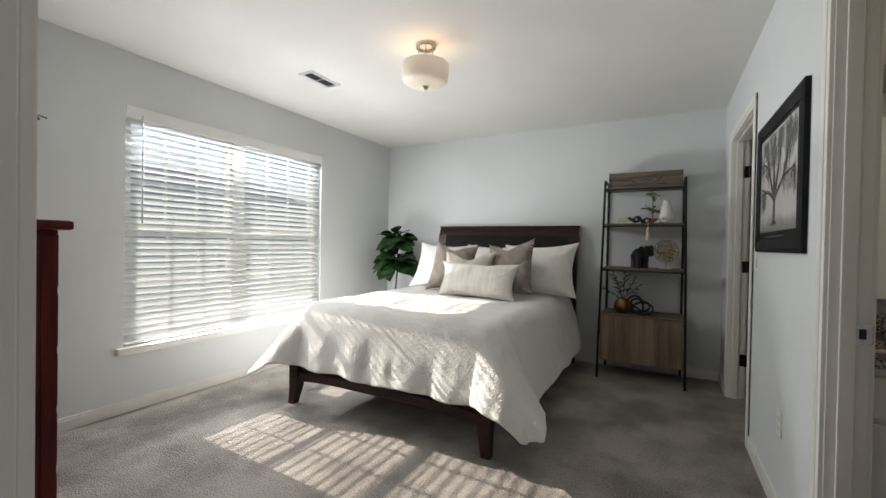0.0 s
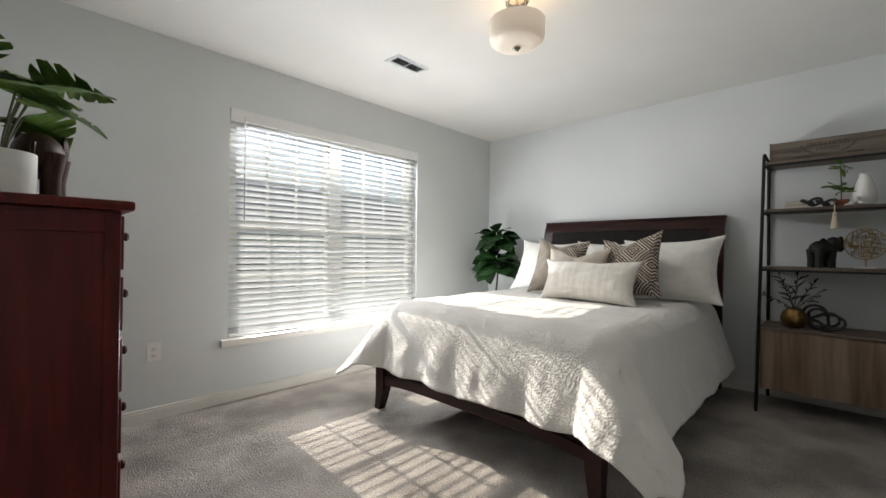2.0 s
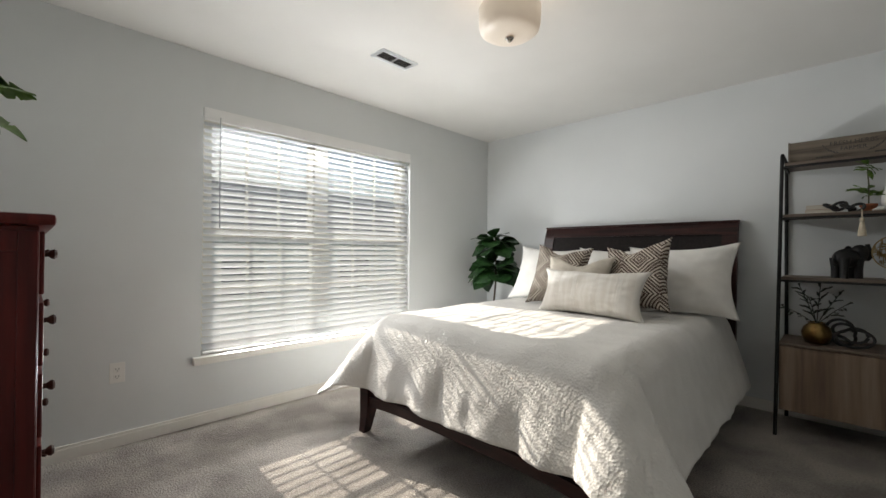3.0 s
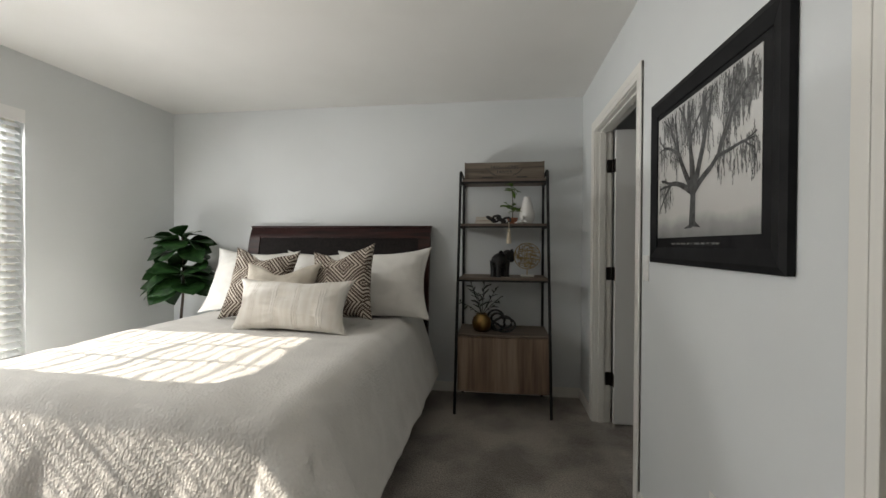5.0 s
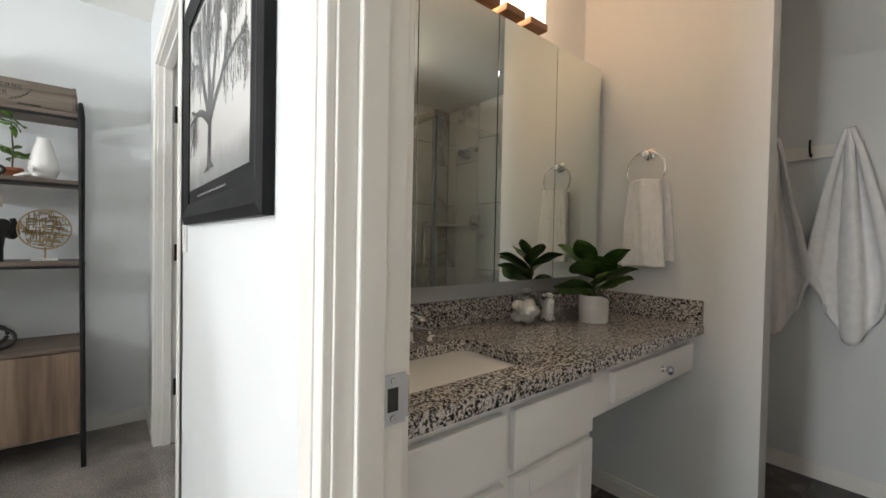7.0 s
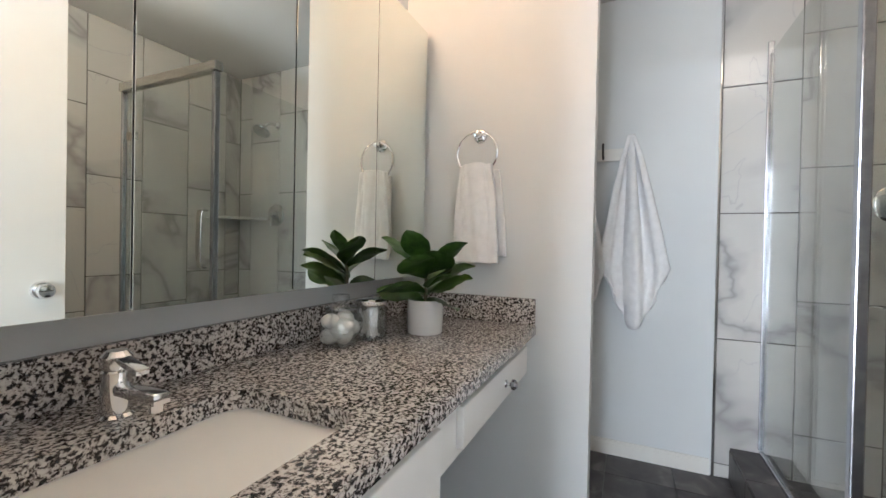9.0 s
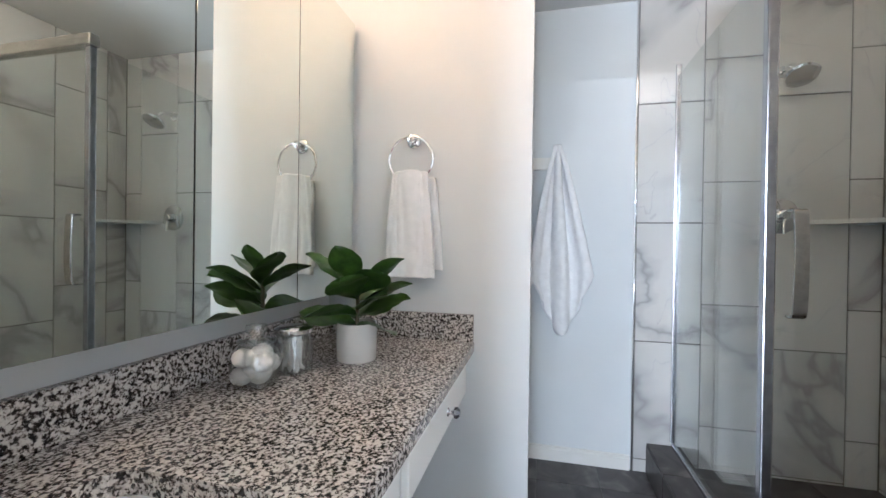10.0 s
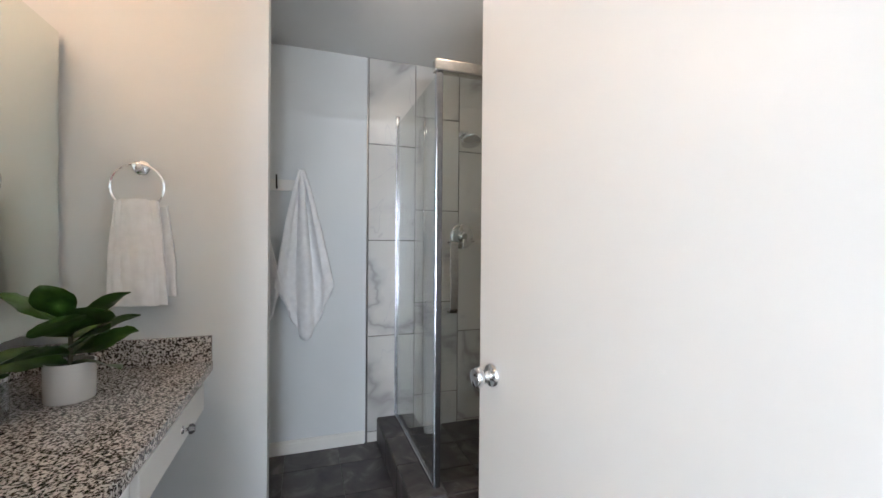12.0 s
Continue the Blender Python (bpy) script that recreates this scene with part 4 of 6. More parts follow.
def fig_tree():
    at = (-2.79, 4.02, 0)
    t = empty("fig_tree", at, "artificial fiddle-leaf fig in a pot in the corner beside the bed", "plant")
    pot(t, at, 0.13, 0.24, "matte_white")
    trunk = curve_points([(at[0], at[1], 0.2), (at[0] - 0.015, at[1], 0.55), (at[0] + 0.02, at[1] - 0.01, 0.9), (at[0], at[1], 1.3)], 6)
    part("trunk", tube(trunk, [0.014 - 0.008 * i / len(trunk) for i in range(len(trunk))], 8), "bark", t, smooth=True)
    shapes = [leaf_mesh("fig_leaf", 0.26, 0.22, 0.35 + 0.2 * k, 0, 1.5, k) for k in range(3)]
    rnd = random.Random(4)
    for z0, count, spread, size in ((0.93, 9, -6, 1.0), (0.97, 9, 14, 1.0), (1.01, 7, 36, 0.85), (1.2, 8, -2, 0.85), (1.24, 8, 18, 0.85), (1.27, 6, 42, 0.72)):
        for k in range(count):
            a = 360 * k / count + rnd.uniform(-18, 18) + z0 * 90
            put_leaf(shapes[k % 3], "leaf_fig", t, (at[0] + 0.015 * math.cos(radians(a)), at[1] + 0.015 * math.sin(radians(a)), z0 + rnd.uniform(-0.03, 0.03)), a,
                     spread + rnd.uniform(-14, 14), size * rnd.uniform(0.85, 1.1), rnd.uniform(-35, 35))


fig_tree()


def monstera():
    at = (-2.09, 0.325, 1.241)
    t = empty("monstera_plant", at, "artificial monstera with split green leaves in a white pot", "plant")
    pot(t, at, 0.095, 0.15, "matte_white", "plain matte white cylindrical pot")
    shapes = [leaf_mesh("split_leaf", 0.23, 0.25, 0.25 + 0.1 * k, 5, 0.62, 20 + k) for k in range(3)]
    k = 0
    for a, reach, rise, pitch in ((62, 0.1, 0.36, 5), (38, 0.09, 0.33, -4), (66, 0.07, 0.31, -6), (78, 0.08, 0.40, -4), (20, 0.12, 0.33, 0), (150, 0.12, 0.3, -5), (-30, 0.1, 0.4, 15),
                                  (-100, 0.12, 0.33, 0), (200, 0.1, 0.42, 20), (250, 0.09, 0.27, -5), (150, 0.1, 0.37, 8), (-5, 0.08, 0.36, 4)):
        ca, sa = math.cos(radians(a)), math.sin(radians(a))
        end = (at[0] + reach * ca, at[1] + reach * sa, at[2] + rise)
        part("stem", tube(curve_points([(at[0] + 0.02 * ca, at[1] + 0.02 * sa, at[2] + 0.12), (at[0] + reach * 0.35 * ca, at[1] + reach * 0.35 * sa, at[2] + rise * 0.6), end], 5), 0.0035, 6), "stem", t, smooth=True)
        put_leaf(shapes[k % 3], "leaf", t, end, a, pitch + 10, 0.95, 12 * (-1) ** k)
        k += 1


monstera()


def counter_plant():
    at = (1.745, 2.15, 0.83)
    t = empty("counter_plant", at, "small artificial rubber plant with broad green leaves in a white pot", "plant")
    pot(t, at, 0.056, 0.105, "ceramic", "white ceramic cylindrical pot")
    part("trunk", tube([(at[0], at[1], 0.92), (at[0] + 0.004, at[1], 0.98), (at[0], at[1], 1.07)], 0.006, 8), "stem", t, smooth=True)
    shapes = [leaf_mesh("broad_leaf", 0.2, 0.125, 0.06 + 0.11 * k, 0, 1.25, 40 + k) for k in range(3)]
    for k, (a, p, z, s) in enumerate(((-95, 12, 0.98, 1.0), (-60, 28, 1.0, 1.0), (150, 4, 0.985, 1.05), (100, -6, 0.96, 1.0), (-130, 22, 1.0, 0.95), (20, 10, 0.97, 0.95), (190, 14, 1.03, 1.1), (-75, 45, 1.05, 0.95),
                                      (60, 38, 1.05, 0.9), (130, 34, 1.06, 1.0), (-20, 24, 1.02, 0.9), (-110, -2, 0.95, 0.9), (165, 55, 1.07, 0.85), (235, 30, 1.04, 0.95))):
        put_leaf(shapes[k % 3], "leaf_dark", t, (at[0], at[1], z - 0.03), a, 0.65 * p + 16, s * 0.86, (-1) ** k * 24)


counter_plant()


# ---- dresser ----
def dresser():
    t = empty("dresser", (-2.35, 0.4, 0), "tall red cherry wood chest of drawers with round knobs", "dresser")
    x0, x1, y0, y1 = -2.83, -1.885, 0.16, 0.625
    part("body", box(x0, y0, 0.03, x1, y1, 1.205, bevel=0.004), "cherry", t)
    b = bmesh.new()
    for a in ((y0 + 0.005, 0.05, y0 + 0.06, 1.19), (y1 - 0.045, 0.05, y1 - 0.003, 1.19), (y0 + 0.06, 1.13, y1 - 0.045, 1.19), (y0 + 0.06, 0.05, y1 - 0.045, 0.13)):
        cuboid(b, x1, a[0], a[1], x1 + 0.006, a[2], a[3], 0.002)
    part("side_frame", b, "cherry", t)
    b = box(x0 - 0.025, y0, 1.205, x1 + 0.032, y1 + 0.035, 1.24, bevel=0.012)
    part("top", b, "cherry", t, smooth=True)
    part("plinth", box(x0 + 0.01, y0, 0, x1 - 0.005, y1 - 0.01, 0.03), "cherry", t)
    for z in (1.095, 0.88, 0.665, 0.45, 0.23):
        d = part("drawer", box(x0 + 0.03, y1, z - 0.095, x1 - 0.03, y1 + 0.012, z + 0.095, bevel=0.004), "cherry", t)
        for x in (x0 + 0.17, x1 - 0.17):
            m = pose(0, 0, 0, -90)
            part("knob", lathe(((0.009, 0), (0.008, 0.012), (0.015, 0.02), (0.017, 0.027), (0.012, 0.033), (0.001, 0.035)), (x, y1 + 0.011, z + 0.025), 20, m=m), "elephant_wood", d, smooth=True)


dresser()


def elephant(name, at, s, material, label, turn=0, trunk_up=True):
    """A small standing elephant in one carved piece."""
    b = bmesh.new()
    ball(b, (0, 0, 0.6), 0.34, (1.15, 0.75, 0.85), 20)
    ball(b, (0.42, 0, 0.78), 0.22, (1, 0.85, 1.05), 16)
    for x, y in ((-0.24, -0.14), (-0.22, 0.14), (0.22, -0.14), (0.25, 0.14)):
        tube([(x, y, 0), (x, y, 0.06), (x, y, 0.3), (x * 0.9, y, 0.6)], [0.105, 0.1, 0.1, 0.15], 12, b)
    pts = curve_points([(0.52, 0, 0.78), (0.7, 0, 0.66), (0.74, 0, 0.42), (0.8, 0, 0.3)] if not trunk_up else [(0.5, 0, 0.72), (0.66, 0, 0.6), (0.72, 0, 0.78), (0.66, 0, 1.02)], 5)
    tube(pts, [0.11 - 0.06 * i / len(pts) for i in range(len(pts))], 10, b)
    for sy in (-1, 1):
        ball(b, (0.3, sy * 0.22, 0.76), 0.2, (0.85, 0.2, 1.1), 12)
        tube([(0.56, sy * 0.09, 0.68), (0.68, sy * 0.11, 0.62), (0.76, sy * 0.1, 0.68)], [0.03, 0.025, 0.006], 6, b)
    tube([(-0.38, 0, 0.7), (-0.44, 0, 0.5), (-0.42, 0, 0.32)], [0.03, 0.02, 0.025], 6, b)
    me_ob = part(name, b, material, None, label, True)
    tagged(me_ob, label, "figurine")
    me_ob.matrix_basis = pose(*at, 0, 0, turn) @ Matrix.Scale(s, 4)
    return me_ob


elephant("carved_elephant", (-2.27, 0.425, 1.2405), 0.3, "elephant_wood", "glossy dark carved wooden elephant on the dresser", 172)


# ---- ladder shelf and what stands on it ----
def shelf_front(z):
    return 3.925 + 0.093 * z


def ladder_shelf():
    t = empty("ladder_shelf", (-0.155, 4.15, 0), "black metal ladder shelf with weathered wood boards and a cabinet", "shelf")
    for s in (-1, 1):
        x0, x1 = -0.158 + s * 0.346, -0.158 + s * 0.325
        pts = [(x0, shelf_front(0), 0), (x0, shelf_front(0.02), 0.02), (x1, shelf_front(1.74), 1.74)] + \
              [(x1, shelf_front(1.74) + 0.03 - 0.03 * math.cos(a), 1.74 + 0.06 * math.sin(a)) for a in (0.4, 0.8, 1.2, 1.57)] + [(x1, 4.36, 1.79), (x1, 4.375, 1.775), (x1, 4.378, 1.75)]
        part("front_post", tube(pts, 0.0105, 8), "black", t, smooth=True)
        part("back_post", tube([(x1, 4.378, 0), (x1, 4.378, 1.752)], 0.0105, 8), "black", t, smooth=True)
    for z in (1.735, 1.395, 0.99):
        f = shelf_front(z) + 0.005
        hw = 0.352 - 0.027 * z / 1.74 - 0.009
        part("shelf_board", box(-0.155 - hw, f, z - 0.012, -0.155 + hw, 4.37, z + 0.006, bevel=0.002), "shelf", t, "weathered grey-brown shelf board")
        b = box(-0.155 - hw, f - 0.004, z - 0.026, -0.155 + hw, f + 0.012, z - 0.0125)
        for s in (-1, 1):
            cuboid(b, -0.155 + s * hw - 0.008, f + 0.012, z - 0.026, -0.155 + s * hw + 0.008, 4.37, z - 0.0125)
        part("shelf_rail", b, "black", t)
    f = shelf_front(0.57)
    c = part("cabinet", box(-0.155 - 0.335, f + 0.018, 0.15, -0.155 + 0.335, 4.365, 0.562), "oak", t, "wood-veneer cabinet box")
    part("cabinet_door", box(-0.155 - 0.335, f, 0.152, -0.155 + 0.335, f + 0.016, 0.556, bevel=0.002), "oak", c, "grained oak-veneer front")
    part("cabinet_top", box(-0.155 - 0.337, f - 0.004, 0.5625, -0.155 + 0.337, 4.368, 0.578, bevel=0.002), "shelf", c)


ladder_shelf()


def letters(body, size, at, turn, parent, name="lettering", extrude=0.0006):
    c = bpy.data.curves.new(name, "FONT")
    c.body, c.size, c.align_x, c.align_y, c.extrude = body, size, "CENTER", "CENTER", extrude
    tmp = bpy.data.objects.new(name, c)
    scene.collection.objects.link(tmp)
    me = bpy.data.meshes.new_from_object(tmp.evaluated_get(bpy.context.evaluated_depsgraph_get()))
    bpy.data.objects.remove(tmp)
    me.transform(pose(*at, 90, 0, turn))
    me.materials.clear()
    me.materials.append(MAT["ink"])
    ob = new(name, me)
    ob.parent, ob.matrix_parent_inverse = parent, parent.matrix_basis.inverted()
    return tagged(ob, "faded dark printed lettering")


def wooden_crate():
    y0, y1, x0, x1, z0, z1 = 4.12, 4.30, -0.455, 0.148, 1.742, 1.872
    t = empty("wooden_crate", (-0.155, 4.2, z0), "weathered wooden crate with faded printed lettering", "crate")
    part("front_board", box(x0 + 0.012, y0, z0 + 0.001, x1 - 0.012, y0 + 0.012, z1, bevel=0.0015), "crate", t)
    part("back_board", box(x0 + 0.012, y1 - 0.012, z0 + 0.001, x1 - 0.012, y1, z1, bevel=0.0015), "crate", t)
    for xa in (x0, x1 - 0.012):
        part("end_board", box(xa, y0 - 0.002, z0 + 0.001, xa + 0.012, y1 + 0.002, z1 + 0.004, bevel=0.0015), "crate", t)
    part("base_board", box(x0 + 0.012, y0 + 0.012, z0 + 0.001, x1 - 0.012, y1 - 0.012, z0 + 0.012), "crate", t)
    letters("FRESH HERBS", 0.036, (-0.15, y0 - 0.0006, z0 + 0.09), 0, t)
    letters("FARMER", 0.032, (-0.15, y0 - 0.0006, z0 + 0.055), 0, t)
    for s in (-1, 1):
        arc = [(-0.15 + s * (0.06 + 0.075 * k / 6), y0 - 0.0005, z0 + 0.03 + 0.05 * (k / 6) ** 2) for k in range(7)]
        b = tube(arc, 0.0016, 5)
        for k in range(1, 7):
            x, y, z = arc[k]
            cuboid(b, -0.006, -0.0004, -0.002, 0.006, 0.0004, 0.002, m=pose(x, y, z + 0.006, 0, -s * 50))
        part("printed_sprig", b, "ink", t)
        part("printed_bar", box(-0.15 + s * 0.13 - 0.04, y0 - 0.0006, z0 + 0.012, -0.15 + s * 0.13 + 0.04, y0 + 0.0004, z0 + 0.02), "ink", t)


wooden_crate()


def vase():
    b = lathe(((0.03, 0), (0.04, 0.004), (0.06, 0.05), (0.057, 0.09), (0.042, 0.15), (0.03, 0.19), (0.026, 0.205), (0.028, 0.212), (0.022, 0.212), (0.02, 0.19)), n=36)
    o = tagged(part("vase", b, "ceramic", smooth=True), "slender white ceramic bottle vase on the shelf", "vase")
    o.location = (0.025, 4.19, 1.4012)


vase()


def terracotta_plant():
    at = (-0.085, 4.19, 1.4012)
    t = empty("terracotta_plant", at, "little leafy plant in a terracotta pot on the shelf", "plant")
    part("pot", lathe(((0.03, 0), (0.036, 0.035), (0.04, 0.036), (0.041, 0.05), (0.034, 0.05), (0.032, 0.04)), at, 28), "terracotta", t, "small terracotta pot", True)
    part("soil", lathe(((0.032, 0.038), (0.033, 0.043), (0.01, 0.045)), at, 16), "soil", t)
    part("stem", tube([(at[0], at[1], at[2] + 0.04), (at[0] + 0.002, at[1], at[2] + 0.15), (at[0] - 0.004, at[1], at[2] + 0.27)], 0.0035, 6), "stem", t, smooth=True)
    me = leaf_mesh("small_leaf", 0.11, 0.036, 0.2, 0, 1.0, 60)
    rnd = random.Random(8)
    for z, base, p in ((0.1, 160, 25), (0.1, 20, 25), (0.26, 200, 20), (0.25, -40, -30)):
        for k in range(5):
            put_leaf(me, "leaf", t, (at[0], at[1], at[2] + z + 0.01 * k), base + (k - 2) * 26, p + rnd.uniform(-30, 25), rnd.uniform(0.75, 1.05) * (1 if z < 0.2 else 0.7), rnd.uniform(-40, 40))


terracotta_plant()


def starfish():
    t = part("white_flower_ornament", lathe(((0.012, 0), (0.02, 0.008), (0.01, 0.03), (0.016, 0.05), (0.006, 0.062)), n=16), "matte_white", None, "", True)
    b = bmesh.new()
    b.from_mesh(t.data)
    for k in range(6):
        a = radians(60 * k)
        tube([(0, 0, 0.012), (0.03 * math.cos(a), 0.03 * math.sin(a), 0.016), (0.062 * math.cos(a), 0.062 * math.sin(a), 0.006)], [0.014, 0.011, 0.003], 8, b)
    b.to_mesh(t.data)
    b.free()
    t.data.shade_smooth()
    tagged(t, "white coral-like ornament lying at the shelf edge", "ornament")
    t.location = (-0.01, 4.115, 1.4022)


starfish()


def books():
    for k, (w, z) in enumerate(((0.15, 0), (0.14, 0.027))):
        at = (-0.295, 4.17, 1.4012 + z)
        t = empty("book", at, "pale cloth-bound book lying flat on the shelf", "book", "books on the shelf")
        b = box(at[0] - w / 2, at[1] - 0.05, at[2], at[0] + w / 2, at[1] + 0.05, at[2] + 0.003)
        cuboid(b, at[0] - w / 2, at[1] - 0.05, at[2] + 0.023, at[0] + w / 2, at[1] + 0.05, at[2] + 0.026)
        cuboid(b, at[0] - w / 2, at[1] - 0.05, at[2] + 0.003, at[0] - w / 2 + 0.003, at[1] + 0.05, at[2] + 0.023)
        part("cover", b, "book", t)
        part("pages", box(at[0] - w / 2 + 0.003, at[1] - 0.046, at[2] + 0.003, at[0] + w / 2 - 0.004, at[1] + 0.046, at[2] + 0.023), "paper", t)


books()


def wooden_chain():
    t = empty("chain_ornament", (-0.2, 4.12, 1.4012), "black wooden chain link ornament draped over the books", "ornament")
    for k in range(4):
        c = Vector((-0.25 + 0.038 * k, 4.11 - 0.004 * (k % 2), 1.44 - 0.008 * max(0, k - 1)))
        m = pose(*c, 90 if k % 2 else 20, 25 * (-1) ** k, 0)
        part("link", tube([m @ Vector((0.034 * math.cos(a), 0.021 * math.sin(a), 0)) for a in np.linspace(0, 2 * math.pi, 20, endpoint=False)], 0.0085, 8, closed=True), "matte_black", t, smooth=True)
    pts = [(-0.118, 4.075, 1.41), (-0.116, 4.038, 1.4035), (-0.116, 4.03, 1.38), (-0.116, 4.03, 1.36)]
    part("cord", tube(pts, 0.003, 6), "rope", t)
    b = lathe(((0.004, 0.0), (0.011, -0.008), (0.012, -0.018), (0.008, -0.026), (0.011, -0.034), (0.017, -0.075), (0.02, -0.108), (0.015, -0.11)), (-0.116, 4.03, 1.36), 20)
    part("tassel", b, "rope", t, "cream yarn tassel hanging over the edge", True)


wooden_chain()
elephant("black_elephant", (-0.18, 4.13, 0.9965), 0.205, "matte_black", "matte black elephant figurine on the shelf", 48)


def disc_ornament():
    c = Vector((0.03, 4.2, 1.155))
    t = empty("disc_ornament", (c.x, c.y, 0.996), "round gold openwork disc on a small white base", "ornament")
    part("base", box(c.x - 0.05, c.y - 0.025, 0.9965, c.x + 0.05, c.y + 0.025, 1.008, bevel=0.002), "matte_white", t, "small white block base")
    part("stem", tube([(c.x, c.y, 1.006), (c.x, c.y, 1.065)], 0.004, 8), "gold", t)
    part("rim", tube([c + Vector((0.1 * math.cos(a), 0, 0.1 * math.sin(a))) for a in np.linspace(0, 2 * math.pi, 40, endpoint=False)], 0.0035, 6, closed=True), "gold", t, smooth=True)
    rnd = random.Random(11)
    b = bmesh.new()
    for _ in range(230):
        a, r = rnd.uniform(0, 6.28), 0.094 * math.sqrt(rnd.random())
        p = Vector((r * math.cos(a), rnd.uniform(-0.004, 0.004), r * math.sin(a)))
        d = Vector((1, 0, 0)) if rnd.random() < 0.5 else Vector((0, 0, 1))
        q = p + d * rnd.uniform(0.015, 0.04)
        if q.length < 0.1:
            tube([c + p, c + q], 0.0026, 5, b)
    part("lattice", b, "gold", t, "fine gold wire lattice")


disc_ornament()


def brass_vase():
    at = (-0.315, 4.1, 0.5785)
    t = empty("brass_vase", at, "round aged brass vase with dark dried leafy branches", "vase")
    part("vase", lathe(((0.035, 0), (0.058, 0.012), (0.073, 0.045), (0.075, 0.07), (0.064, 0.105), (0.045, 0.122), (0.04, 0.13), (0.046, 0.136), (0.036, 0.136), (0.034, 0.12)), at, 36), "brass", t, "round aged brass bowl vase", True)
    me = leaf_mesh("thin_leaf", 0.075, 0.016, 0.2, 0, 1.0, 70)
    rnd = random.Random(3)
    for a, tilt, ln in ((170, 60, 0.2), (150, 22, 0.26), (60, 8, 0.27), (10, 28, 0.22), (-10, 45, 0.22), (250, 30, 0.2)):
        d = Vector((math.sin(radians(tilt)) * math.cos(radians(a)), math.sin(radians(tilt)) * math.sin(radians(a)) * 0.6, math.cos(radians(tilt))))
        s = Vector((at[0], at[1], at[2] + 0.12))
        part("branch", tube([s, s + d * ln * 0.5 + Vector((0, 0, 0.01)), s + d * ln], 0.0025, 6), "leaf_black", t)
        for k in range(7):
            p = s + d * ln * (0.3 + 0.7 * k / 6)
            put_leaf(me, "leaf_black", t, p, a + (70 if k % 2 else -70) + rnd.uniform(-25, 25), 90 - tilt - rnd.uniform(15, 50), rnd.uniform(0.7, 1.1), rnd.uniform(-40, 40))


brass_vase()


def knot():
    c = Vector((-0.165, 4.1, 0.66))
    pts = []
    for k in range(90):
        a = 2 * math.pi * k / 90
        r = 0.052 + 0.026 * math.cos(3 * a)
        pts.append(c + Vector((r * math.cos(2 * a) * 1.1 - 0.01, 0.022 * math.sin(3 * a), r * math.sin(2 * a) * 0.9 - 0.003)))
    b = tube(pts, 0.0085, 8, closed=True)
    loop = [c + Vector((0.02 + 0.082 * math.cos(a), -0.018 + 0.02 * math.sin(a), -0.02 + 0.05 * math.sin(a))) for a in np.linspace(0, 6.283, 30, endpoint=False)]
    tube(loop, 0.008, 8, b, True)
    arc = [c + Vector((-0.045 + 0.06 * math.cos(a), 0.012, 0.03 + 0.055 * math.sin(a))) for a in np.linspace(-0.3, 3.3, 18)]
    tube(arc, 0.008, 8, b)
    o = part("knot_sculpture", b, "matte_black", None, "", True)
    lo = min(v.co.z for v in o.data.vertices)
    o.data.transform(Matrix.Translation((0, 0, 0.579 - lo)))
    tagged(o, "black looped rope knot sculpture on the cabinet", "sculpture")


knot()


